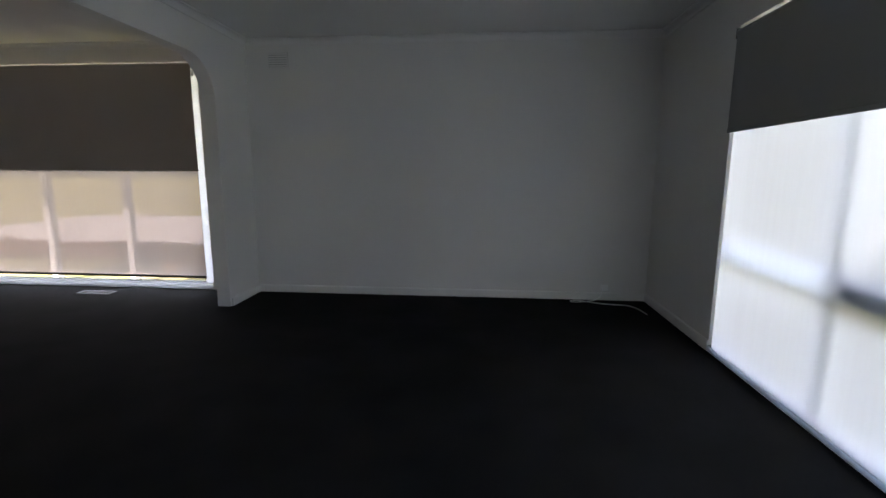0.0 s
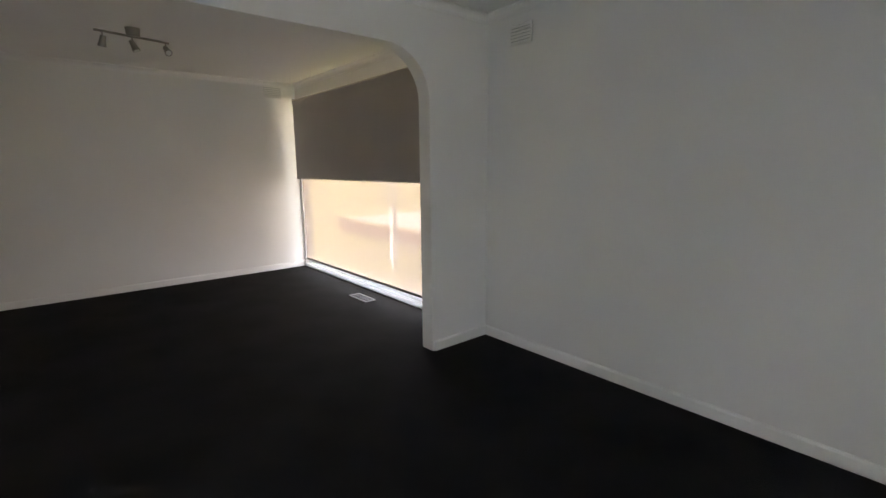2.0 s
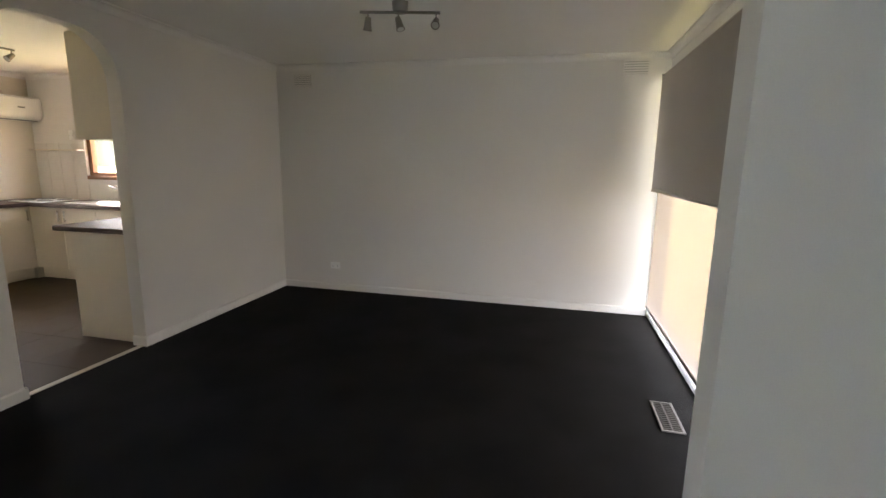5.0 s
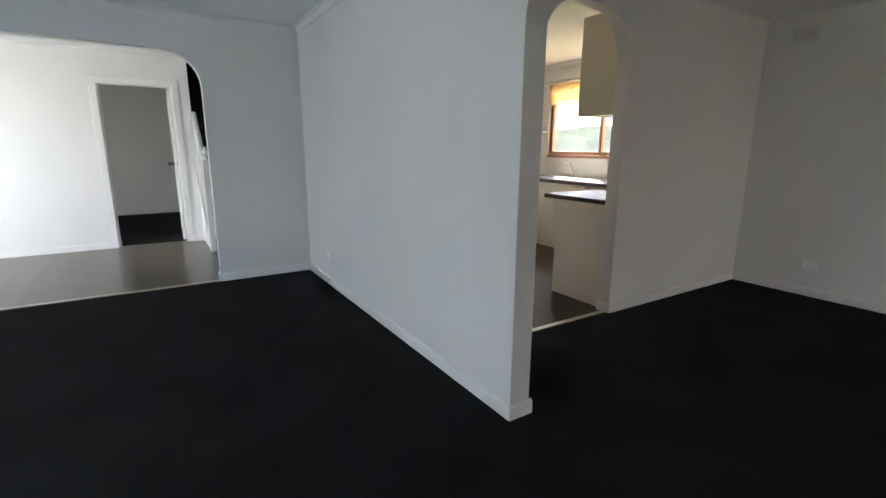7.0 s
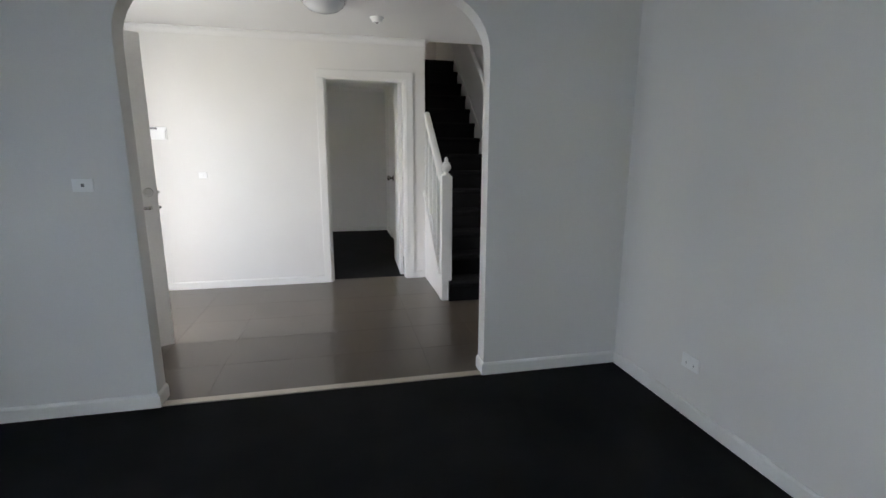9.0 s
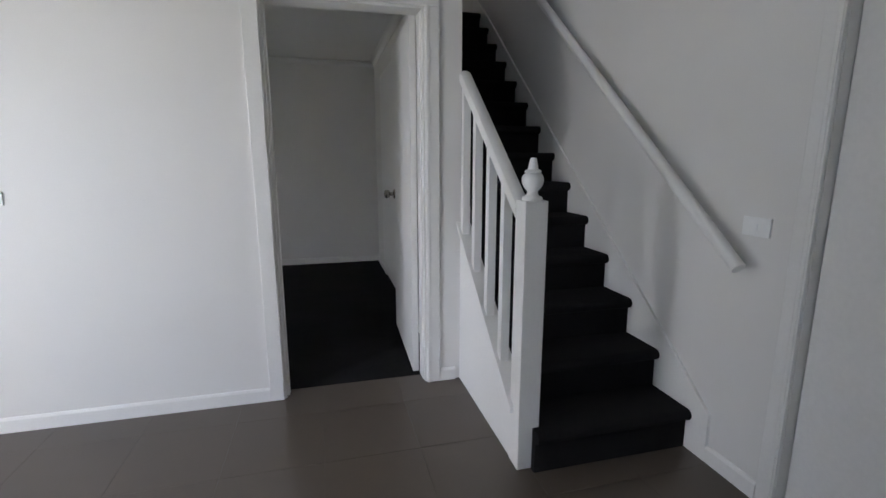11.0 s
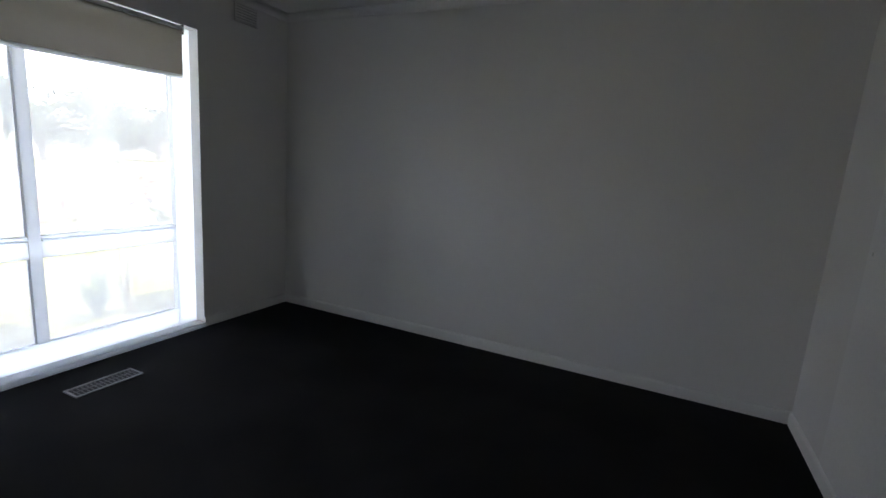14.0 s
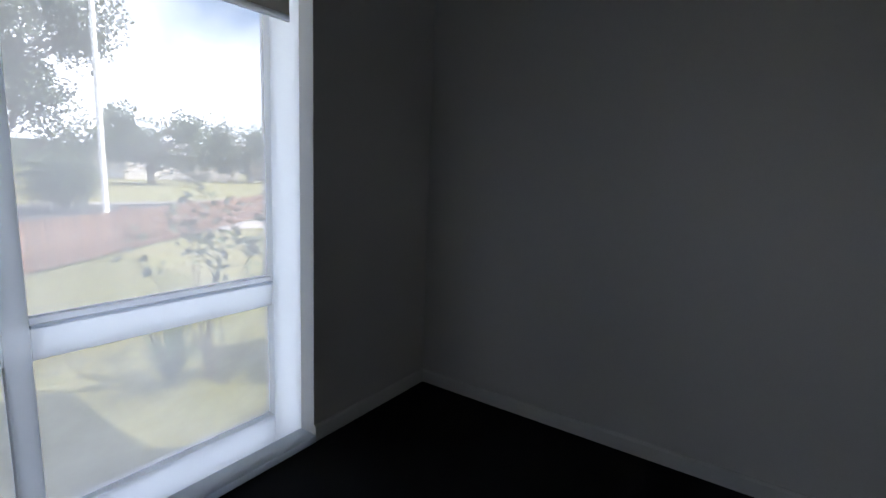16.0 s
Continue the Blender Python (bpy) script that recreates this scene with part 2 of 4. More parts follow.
# near-black for solid blocks that stand in for the shade inside hollows
HOLE_SHADE = surface("hole_shade", (0.012, 0.012, 0.012), 0.9, vary=0.05, scale=5, fine=50)


# ---- mesh helpers ----
def box(bm, x0, y0, z0, x1, y1, z1, bevel=0.0):
    """Adds a box between two corners, with its edges eased."""
    r = bmesh.ops.create_cube(bm, size=1.0)
    vs = r["verts"]
    for v in vs:
        v.co = Vector(((x0 + x1) / 2 + v.co.x * abs(x1 - x0), (y0 + y1) / 2 + v.co.y * abs(y1 - y0), (z0 + z1) / 2 + v.co.z * abs(z1 - z0)))
    if bevel:
        es = {e for v in vs for e in v.link_edges}
        bmesh.ops.bevel(bm, geom=list(es), offset=bevel, segments=2, affect='EDGES', profile=0.5)
    return bm


def boxes(*rows, bevel=0.0):
    bm = bmesh.new()
    for r in rows:
        box(bm, *r, bevel=bevel)
    return bm


def prism(points, axis, a, b):
    """A closed outline of (u, z) points drawn through from a to b along axis 'x' (u is y) or 'y' (u is x), or of (x, y) points along 'z'."""
    bm = bmesh.new()

    def at(p, d):
        return (d, p[0], p[1]) if axis == 'x' else (p[0], d, p[1]) if axis == 'y' else (p[0], p[1], d)
    lo = [bm.verts.new(at(p, a)) for p in points]
    hi = [bm.verts.new(at(p, b)) for p in points]
    bm.faces.new(lo)
    bm.faces.new(list(reversed(hi)))
    k = len(points)
    for i in range(k):
        bm.faces.new((lo[i], hi[i], hi[(i + 1) % k], lo[(i + 1) % k]))
    bmesh.ops.recalc_face_normals(bm, faces=bm.faces)
    return bm


def rod(bm, p, q, r0, r1=None, seg=12):
    """A round bar from p to q."""
    p, q = Vector(p), Vector(q)
    r = bmesh.ops.create_cone(bm, cap_ends=True, segments=seg, radius1=r0, radius2=r0 if r1 is None else r1, depth=(q - p).length)
    turn = (q - p).to_track_quat('Z', 'Y').to_matrix().to_4x4()
    bmesh.ops.transform(bm, matrix=Matrix.Translation((p + q) / 2) @ turn, verts=r["verts"])
    return bm


def lathe(profile, seg=24):
    """Turns (radius, z) points about the z axis."""
    bm = bmesh.new()
    rings = []
    for r, z in profile:
        rings.append([bm.verts.new((r * math.cos(2 * math.pi * i / seg), r * math.sin(2 * math.pi * i / seg), z)) for i in range(seg)])
    for a, b in zip(rings, rings[1:]):
        for i in range(seg):
            bm.faces.new((a[i], a[(i + 1) % seg], b[(i + 1) % seg], b[i]))
    bm.faces.new(list(reversed(rings[0])))
    bm.faces.new(rings[-1])
    return bm


def smooth(bm, angle=35):
    for f in bm.faces:
        f.smooth = True
    lim = radians(angle)
    for e in bm.edges:
        if len(e.link_faces) != 2 or e.calc_face_angle(3.2) > lim:
            e.smooth = False
    return bm


def mesh_of(name, bm, material):
    me = bpy.data.meshes.new(name)
    bm.to_mesh(me)
    bm.free()
    me.materials.append(material)
    return me


def part(name, bm, material, parent, label=""):
    ob = new(name, mesh_of(name, bm, material))
    ob.parent = parent
    if parent is not None:
        ob.matrix_parent_inverse = Matrix.Translation(parent.location).inverted() if parent.parent is None else Matrix()
    if label:
        ob["label"] = label
    return ob


def thing(name, at, label, category, group="", kind=""):
    ob = new(name)
    ob.location = at
    ob.empty_display_size = 0.1
    return tagged(ob, label, category, group, kind)


def structure(name, bm, material, label, category="wall"):
    return tagged(new(name, mesh_of(name, bm, material)), label, category, kind="structure")


def arch_wall(u0, u1, top, openings, steps=10):
    """The outline of a wall with arched openings down to the floor; each opening is (from, to, height, corner radius)."""
    pts = [(u0, 0.0)]
    for a, b, h, r in sorted(openings):
        pts.append((a, 0.0))
        pts += [(a + r - r * math.cos(math.pi / 2 * i / steps), h - r + r * math.sin(math.pi / 2 * i / steps)) for i in range(steps + 1)]
        pts += [(b - r + r * math.sin(math.pi / 2 * i / steps), h - r + r * math.cos(math.pi / 2 * i / steps)) for i in range(steps + 1)]
        pts.append((b, 0.0))
    return pts + [(u1, 0.0), (u1, top), (u0, top)]


# ---- the plan ----
H = 2.42            # ceilings
RX = 3.81           # living room's window wall
DX = -3.56          # dining room's far wall
FY = -6.475         # wall between living room and foyer
BY = -8.815         # wall between foyer and bedroom
EY = -12.22         # bedroom's end wall
BX = 4.68           # bedroom's window wall
KY = -3.905         # dining side of the kitchen wall
KB = -7.42          # kitchen's back wall
T = 0.12            # wall thickness

# floors
structure("floor_carpet_living", boxes((DX - T, KY - 0.06, -0.12, RX + T, 0.14, 0.0), (-0.06, FY - 0.02, -0.12, RX + T, KY - 0.06, 0.0)), CARPET, "charcoal carpet over living and dining room", "floor")
structure("floor_carpet_bedroom", boxes((0.77, EY - T, -0.12, BX + T, BY - 0.10, 0.0)), CARPET, "charcoal carpet in the bedroom", "floor")
floor_foyer = structure("floor_foyer", boxes((-T, BY - 0.10, -0.12, RX + T, FY - 0.02, -0.003)), GROUT, "brown glazed tiled floor of the foyer", "floor")
floor_kitchen = structure("floor_kitchen", boxes((DX - T, KB - T, -0.12, -0.06, KY - 0.06, -0.003)), KGROUT, "brown tiled kitchen floor", "floor")

# ceilings
structure("ceiling", boxes((DX - T, KB - T, H, RX + T, 0.16, H + 0.15), (0.765, BY - T, H, RX + T, KB - T, H + 0.15), (-T, BY - 0.02, H, 0.765, KB - T, H + 0.15)), CEIL, "white painted plaster ceiling", "ceiling")
structure("ceiling_bedroom", boxes((0.77, EY - T, H, BX + T, BY - T, H + 0.15)), CEIL, "white painted plaster bedroom ceiling", "ceiling")

# walls
structure("wall_living_end", boxes((0.0, 0.0, 0, RX + T, 0.14, H)), WALL, "white painted plaster wall")
structure("wall_arch_dining", prism(arch_wall(FY, 0.14, H, [(-3.17, -0.555, 2.115, 0.33)]), 'x', -T, 0.0), WALL, "white wall with wide arched opening to dining room")
WX0, WX1, WZ0, WZ1 = -3.51, -0.50, 0.03, 2.24
structure("wall_dining_window", boxes((DX, 0.02, 0, WX0, 0.14, H), (WX1, 0.02, 0, -T, 0.14, H), (WX0, 0.02, WZ1, WX1, 0.14, H), (WX0, 0.02, 0, WX1, 0.14, WZ0)), WALL, "white wall round the dining room window")
KW = (-6.62, -5.15, 1.19, 2.17)
structure("wall_dining_far", boxes((DX - T, KY - 0.06, 0, DX, 0.14, H), (DX - T, KW[1], 0, DX, KY - 0.06, H), (DX - T, KB - T, 0, DX, KW[0], H), (DX - T, KW[0], 0, DX, KW[1], KW[2]), (DX - T, KW[0], KW[3], DX, KW[1], H)), WALL, "white painted wall of dining room and kitchen")
structure("wall_kitchen_arch", prism(arch_wall(DX, -T, H, [(-1.65, -0.80, 2.235, 0.31)]), 'y', KY - 0.115, KY), WALL, "white wall with narrow arched doorway to kitchen")
KL = (-2.82, -1.55, 0.93, 2.05)
structure("wall_kitchen_back", boxes((DX, KB - T, 0, KL[0], KB, H), (KL[1], KB - T, 0, -T, KB, H), (KL[0], KB - T, 0, KL[1], KB, KL[2]), (KL[0], KB - T, KL[3], KL[1], KB, H)), KWALL, "cream kitchen wall with a window")
RW = (-5.35, -1.24, 0.03, 2.10)
structure("wall_living_window", boxes((RX, RW[1], 0, RX + T, 0.0, H), (RX, FY - 0.115, 0, RX + T, RW[0], H), (RX, RW[0], 0, RX + T, RW[1], RW[2]), (RX, RW[0], RW[3], RX + T, RW[1], H)), WALL, "white wall round the living room window")
structure("wall_foyer_arch", prism(arch_wall(0.0, RX, H, [(0.88, 2.655, 2.115, 0.30)]), 'y', FY - 0.115, FY), WALL, "white wall with wide arched opening to foyer")
FD = (-7.66, -6.76, 2.06)
structure("wall_foyer_front", boxes((RX, FD[1], 0, RX + T, FY - 0.115, H), (RX, BY - T, 0, RX + T, FD[0], H), (RX, FD[0], FD[2], RX + T, FD[1], H)), WALL, "white foyer wall with front doorway")
BD = (1.012, 1.805, 2.04)
structure("wall_foyer_bedroom", boxes((0.812, BY - T, 0, BD[0], BY, H), (BD[1], BY - T, 0, RX, BY, H), (BD[0], BY - T, BD[2], BD[1], BY, H), (RX, BY - T - 0.002, 0, BX + T, BY - 0.002, H)), WALL, "white wall with bedroom doorway")
KD = (-7.49, -6.68, 2.04)
structure("wall_stair", boxes((-T, KD[1], 0, 0.0, FY, H), (-T, EY - T, 0, 0.0, KD[0], 5.2), (-T, KD[0], KD[2], 0.0, KD[1], H)), WALL, "white wall beside the stairs")
structure("wall_stair_bedroom", boxes((0.812, EY - T, 0, 0.89, BY - T, 5.2)), WALL, "white wall between stairs and bedroom")
structure("wall_bedroom_end", boxes((0.89, EY - T, 0, BX, EY, H)), WALL, "white painted bedroom wall")
BW = (-11.40, -9.66, 0.02, 2.09)
structure("wall_bedroom_window", boxes((BX, EY - T, 0, BX + T, BW[0], H), (BX, BW[1], 0, BX + T, BY - T, H), (BX, BW[0], 0, BX + T, BW[1], BW[2]), (BX, BW[0], BW[3], BX + T, BW[1], H)), WALL, "white wall round the bedroom window")
# stairwell upstairs; the unseen opening at 3.9 to 4.3 m is added to light it
structure("wall_upstairs", boxes((-T, EY - T, 2.5, 0.89, EY, 3.9), (-T, EY - T, 4.3, 0.89, EY, 5.2), (-T, EY - T, 3.9, 0.2, EY, 4.3), (0.5, EY - T, 3.9, 0.89, EY, 4.3), (-T, BY - 0.04, H + 0.15, 0.89, BY + 0.08, 5.2)), WALL, "white walls at the head of the stairs")
structure("ceiling_upstairs", boxes((-T, EY - T, 5.2, 0.9, BY + 0.08, 5.3)), CEIL, "white ceiling over the stairs", "ceiling")


# trim: skirting, cornice, architraves
def skirting(name, rows, h=0.075, d=0.014):
    """Rows of (axis, plane, from, to, side): a board on a wall, with an eased upper edge."""
    bm = bmesh.new()
    for axis, w, a, b, s in rows:
        prof = [(0, 0.0), (d, 0.0), (d, h - 0.012), (d * 0.55, h - 0.002), (0, h)]
        pr = [(w + s * u, z) for u, z in prof]
        t = prism(pr, 'y' if axis == 'x' else 'x', a, b)
        me = bpy.data.meshes.new("t")
        t.to_mesh(me)
        t.free()
        bm.from_mesh(me)
        bpy.data.meshes.remove(me)
    return structure(name, bm, TRIM, "white gloss timber skirting board", "baseboard")


skirting("baseboard_living", [('y', 0.0, 0.0, RX, -1), ('x', 0.0, -0.52, 0.0, 1), ('y', -0.52, -T - 0.014, 0.014, -1), ('x', RX, RW[1], 0.0, -1), ('x', RX, FY, RW[0], -1),
                             ('x', 0.0, FY, -3.17, 1), ('y', -3.17, -T - 0.014, 0.014, 1), ('y', FY, 0.0, 0.88, 1), ('y', FY, 2.655, RX, 1)])
skirting("baseboard_dining", [('x', DX, KY, 0.02, 1), ('y', KY, DX, -1.65, 1), ('y', KY, -0.80, -T, 1), ('x', -T, KY, -3.17, -1), ('x', -T, -0.52, 0.02, -1), ('y', 0.02, DX, WX0, -1), ('y', 0.02, WX1, -T, -1),
                             ('x', -1.65, KY - 0.115, KY + 0.014, 1), ('x', -0.80, KY - 0.115, KY + 0.014, -1)])
skirting("baseboard_foyer", [('y', BY, BD[1] + 0.07, RX, 1), ('y', BY, 0.842, BD[0] - 0.07, 1), ('x', 0.88, FY - 0.115, FY + 0.014, 1), ('x', 2.655, FY - 0.115, FY + 0.014, -1), ('y', FY - 0.115, 0.0, 0.88, -1), ('y', FY - 0.115, 2.655, RX, -1),
                            ('x', RX, BY, FD[0] - 0.07, -1), ('x', 0.0, -7.80, KD[0] - 0.07, 1)])
skirting("baseboard_bedroom", [('y', EY, 0.89, BX, 1), ('x', BX, EY, BW[0], -1), ('x', 0.89, EY, -11.43, 1), ('x', 0.89, -10.55, BY - T, 1), ('y', BY - T, BD[1] + 0.07, BX, -1)])


def cornice(name, rows, s=0.055):
    bm = bmesh.new()
    for axis, w, a, b, side in rows:
        prof = [(0, H), (0, H - s), (0.008, H - s)] + [(s - (s - 0.008) * math.cos(math.pi / 2 * i / 5), H - s + (s - 0.008) * math.sin(math.pi / 2 * i / 5)) for i in range(1, 6)] + [(s, H)]
        t = prism([(w + side * u, z) for u, z in prof], 'y' if axis == 'x' else 'x', a, b)
        me = bpy.data.meshes.new("t")
        t.to_mesh(me)
        t.free()
        bm.from_mesh(me)
        bpy.data.meshes.remove(me)
    return structure(name, bm, CEIL, "white coved plaster cornice", "cornice")


cornice("trim_cornice_living", [('y', 0.0, 0.0, RX, -1), ('x', RX, FY, 0.0, -1), ('x', 0.0, FY, 0.0, 1), ('y', FY, 0.0, RX, 1)])
cornice("trim_cornice_dining", [('x', DX, KY, 0.02, 1), ('y', KY, DX, -T, 1), ('x', -T, KY, 0.02, -1), ('y', 0.02, DX, -T, -1)])
cornice("trim_cornice_bedroom", [('y', EY, 0.89, BX, 1), ('x', BX, EY, BY - T, -1), ('x', 0.89, EY, BY - T, 1), ('y', BY - T, 0.89, BX, -1)])
cornice("trim_cornice_foyer", [('y', BY, 0.812, RX, 1), ('y', FY - 0.115, 0.0, RX, -1), ('x', RX, BY, FY - 0.115, -1)])
cornice("trim_cornice_kitchen", [('x', DX, KB, KY - 0.115, 1), ('y', KB, DX, -T, 1), ('y', KY - 0.115, DX, -T, -1)])


def architrave(bm, axis, plane, side, a, b, h, w=0.066, d=0.017):
    """Moulded boards round a doorway: two legs and a head, with a rounded inner bead."""
    def leg(u0, u1, z0, z1):
        lo, hi = sorted((plane, plane + side * d))
        if axis == 'y':
            box(bm, u0, lo, z0, u1, hi, z1, bevel=0.004)
        else:
            box(bm, lo, u0, z0, hi, u1, z1, bevel=0.004)

    def bead(u0, u1, z0, z1):
        lo, hi = sorted((plane + side * (d - 0.001), plane + side * (d + 0.003)))
        if axis == 'y':
            box(bm, u0, lo, z0, u1, hi, z1, bevel=0.003)
        else:
            box(bm, lo, u0, z0, hi, u1, z1, bevel=0.003)
    leg(a - w, a, 0, h)
    leg(b, b + w, 0, h)
    leg(a - w, b + w, h, h + w)
    bead(a - 0.022, a - 0.006, 0, h + 0.006)


bm = bmesh.new()
architrave(bm, 'y', BY, 1, BD[0], BD[1], BD[2], w=0.075)
structure("trim_bedroom_door_foyer", bm, TRIM, "white moulded architrave round bedroom doorway", "door frame")
bm = bmesh.new()
architrave(bm, 'y', BY - T, -1, BD[0], BD[1], BD[2])
structure("trim_bedroom_door_inner", bm, TRIM, "white moulded architrave inside the bedroom", "door frame")
structure("trim_bedroom_jamb", boxes((BD[0] - 0.002, BY - T - 0.001, 0, BD[0] + 0.012, BY + 0.001, BD[2]), (BD[1] - 0.012, BY - T - 0.001, 0, BD[1] + 0.002, BY + 0.001, BD[2]), (BD[0], BY - T - 0.001, BD[2] - 0.012, BD[1], BY + 0.001, BD[2] + 0.002),
                                     (BD[1] - 0.024, BY - 0.072, 0, BD[1] - 0.011, BY - 0.03, BD[2] - 0.012), (BD[0] + 0.011, BY - T - 0.002, 0, BD[0] + 0.0185, BY - 0.03, BD[2] - 0.012), bevel=0.002), TRIM, "white door jamb with stop", "door frame")
bm = bmesh.new()
architrave(bm, 'x', 0.0, 1, KD[0], KD[1], KD[2])
structure("trim_kitchen_door", bm, TRIM, "white moulded architrave beside the stairs", "door frame")
bm = bmesh.new()
architrave(bm, 'x', RX, -1, FD[0], FD[1], FD[2])
structure("trim_front_door", bm, TRIM, "white architrave round the front doorway", "door frame")
structure("trim_threshold_foyer", boxes((0.88, FY - 0.045, -0.004, 2.655, FY + 0.005, 0.008), bevel=0.003), surface("pale_threshold", (0.55, 0.50, 0.42), 0.4, metal=0.5), "pale metal carpet strip at the foyer", "threshold")
structure("trim_threshold_kitchen", boxes((-1.65, KY - 0.06, -0.004, -0.80, KY - 0.02, 0.007), bevel=0.003), bpy.data.materials["pale_threshold"], "pale metal carpet strip at the kitchen", "threshold")


# ---- doors ----
def knob(parent, p, side):
    """A round door knob on a rose, pointing along x."""
    bm = lathe([(0.032, 0.0), (0.032, 0.004), (0.026, 0.010), (0.012, 0.013), (0.011, 0.030), (0.020, 0.036), (0.027, 0.046), (0.028, 0.056), (0.024, 0.066), (0.012, 0.071), (0.006, 0.072)])
    bmesh.ops.transform(bm, matrix=Matrix.Translation(p) @ Matrix.Rotation(radians(90 * side), 4, 'Y') @ Matrix.Scale(1.1, 4), verts=bm.verts)
    return part("door_knob", smooth(bm), KNOB, parent, "satin metal round knob")


bed_door = thing("door_1", (1.015, BY - T, 0), "white flush bedroom door standing open", "door", kind="structure")
part("door_leaf", prism([(1.0072, -9.79), (1.0422, -9.79), (1.070, BY - T - 0.006), (1.035, BY - T - 0.006)], 'z', 0.012, 2.03), DOORP, bed_door)
knob(bed_door, (1.0445, -9.722, 1.035), 1)
knob(bed_door, (1.0095, -9.722, 1.035), -1)
for hz in (0.22, 1.82):
    part("hinge", smooth(rod(bmesh.new(), (1.073, BY - T - 0.010, hz - 0.045), (1.073, BY - T - 0.010, hz + 0.045), 0.005)), DOORP, bed_door)
strike = thing("strike_plate", (BD[1] - 0.012, BY - 0.09, 0.98), "brushed steel strike plate on the jamb", "strike plate")
part("plate", boxes((BD[1] - 0.0145, BY - 0.115, 1.018, BD[1] - 0.0115, BY - 0.087, 1.074), bevel=0.001), METAL, strike)
part("latch_hole", boxes((BD[1] - 0.0155, BY - 0.108, 1.033, BD[1] - 0.0135, BY - 0.092, 1.057)), HOLE_SHADE, strike, "near-black block painted as the latch hole's shade")
for dz in (1.025, 1.066):
    part("screw", smooth(rod(bmesh.new(), (BD[1] - 0.0135, BY - 0.1, dz), (BD[1] - 0.0165, BY - 0.1, dz), 0.0035)), DARKMETAL, strike)

kit_door = thing("door_2", (-0.06, -7.08, 0), "white flush door beside the stairs, shut", "door", kind="structure")
part("door_leaf", boxes((-0.075, KD[0] + 0.004, 0.01, -0.04, KD[1] - 0.004, KD[2] - 0.004), bevel=0.002), DOORP, kit_door)

front_door = thing("door_3", (3.68, -6.90, 0), "white front door standing open into the foyer", "door", kind="structure")
ang = math.atan2(-7.35 + 6.90, 2.87 - 3.68)
fm = Matrix.Translation((3.68, -6.90, 0)) @ Matrix.Rotation(ang, 4, 'Z')


def turned(b, m):
    bmesh.ops.transform(b, matrix=m, verts=b.verts)
    return b


part("door_leaf", turned(boxes((0, -0.02, 0.012, 0.94, 0.02, 2.03), bevel=0.002), fm), DOORP, front_door)
for z0, nm in ((1.06, "deadbolt"), (0.96, "latch")):
    part(nm, turned(boxes((0.938, -0.013, z0 - 0.03, 0.943, 0.013, z0 + 0.03), (0.942, -0.007, z0 - 0.008, 0.957, 0.007, z0 + 0.008), bevel=0.001), fm), METAL, front_door, "steel lock face")
for sd in (-1, 1):
    part("lock_rose", turned(smooth(rod(bmesh.new(), (0.89, sd * 0.02, 1.06), (0.89, sd * 0.035, 1.06), 0.03, 0.026, 20)), fm), METAL, front_door)
    part("lever_handle", turned(boxes((0.80, sd * 0.05 - 0.006, 0.952, 0.90, sd * 0.05 + 0.006, 0.97), (0.88, min(sd * 0.02, sd * 0.05), 0.95, 0.90, max(sd * 0.02, sd * 0.05), 0.972), bevel=0.003), fm), METAL, front_door)


# ---- windows ----
def window(name, label, axis, plane, out, a, b, z0, z1, splits, rail, glass, frame_mat=FRAME, w=0.055, d=0.07, inset=0.03, sill=0.012, mw=0.022, jamb=None):
    """A fixed timber window in a wall: axis 'x' or 'y' is the wall's normal, out its outward side."""
    def slab(bm, u0, u1, s0, s1, t0, t1, bev=0.003):
        lo, hi = sorted((plane + out * t0, plane + out * t1))
        if axis == 'x':
            box(bm, lo, u0, s0, hi, u1, s1, bevel=bev)
        else:
            box(bm, u0, lo, s0, u1, hi, s1, bevel=bev)
    base = (plane + out * 0.06, (a + b) / 2, z0) if axis == 'x' else ((a + b) / 2, plane + out * 0.06, z0)
    win = thing(name, base, label, "window", kind="structure")
    bm = bmesh.new()
    slab(bm, a, a + w, z0, z1, inset, inset + d)
    jb = jamb or w
    slab(bm, b - jb, b, z0, z1, inset, inset + d)
    slab(bm, a + w, b - jb, z1 - w, z1, inset, inset + d)
    slab(bm, a + w, b - jb, z0, z0 + w, inset, inset + d)
    part("window_frame", bm, frame_mat, win)
    edges = [a + w] + [s for s in splits] + [b - jb]
    for s in splits:
        bm = bmesh.new()
        slab(bm, s - mw, s + mw, z0 + w, z1 - w, inset + 0.004, inset + d - 0.004)
        part("mullion", bm, frame_mat, win)
    rows = [(z0 + w, z1 - w)]
    if rail:
        r0, r1 = rail
        rows = [(z0 + w, r0), (r1, z1 - w)]
        for e0, e1 in zip(edges, edges[1:]):
            bm = bmesh.new()
            slab(bm, e0 + (mw if e0 in splits else 0), e1 - (mw if e1 in splits else 0), r0, r1, inset + 0.008, inset + d - 0.008)
            slab(bm, e0 + (mw if e0 in splits else 0), e1 - (mw if e1 in splits else 0), r1 - 0.03, r1 - 0.018, inset - 0.004, inset + 0.010, 0.002)
            part("transom", bm, frame_mat, win)
    for e0, e1 in zip(edges, edges[1:]):
        for s0, s1 in rows:
            bm = bmesh.new()
            g = [(e0 + 0.004, s0 - 0.006), (e1 - 0.004, s0 - 0.006), (e1 - 0.004, s1 + 0.006), (e0 + 0.004, s1 + 0.006)]
            t = plane + out * (inset + d * 0.55)
            vs = [bm.verts.new((t, u, z) if axis == 'x' else (u, t, z)) for u, z in g]
            bm.faces.new(vs)
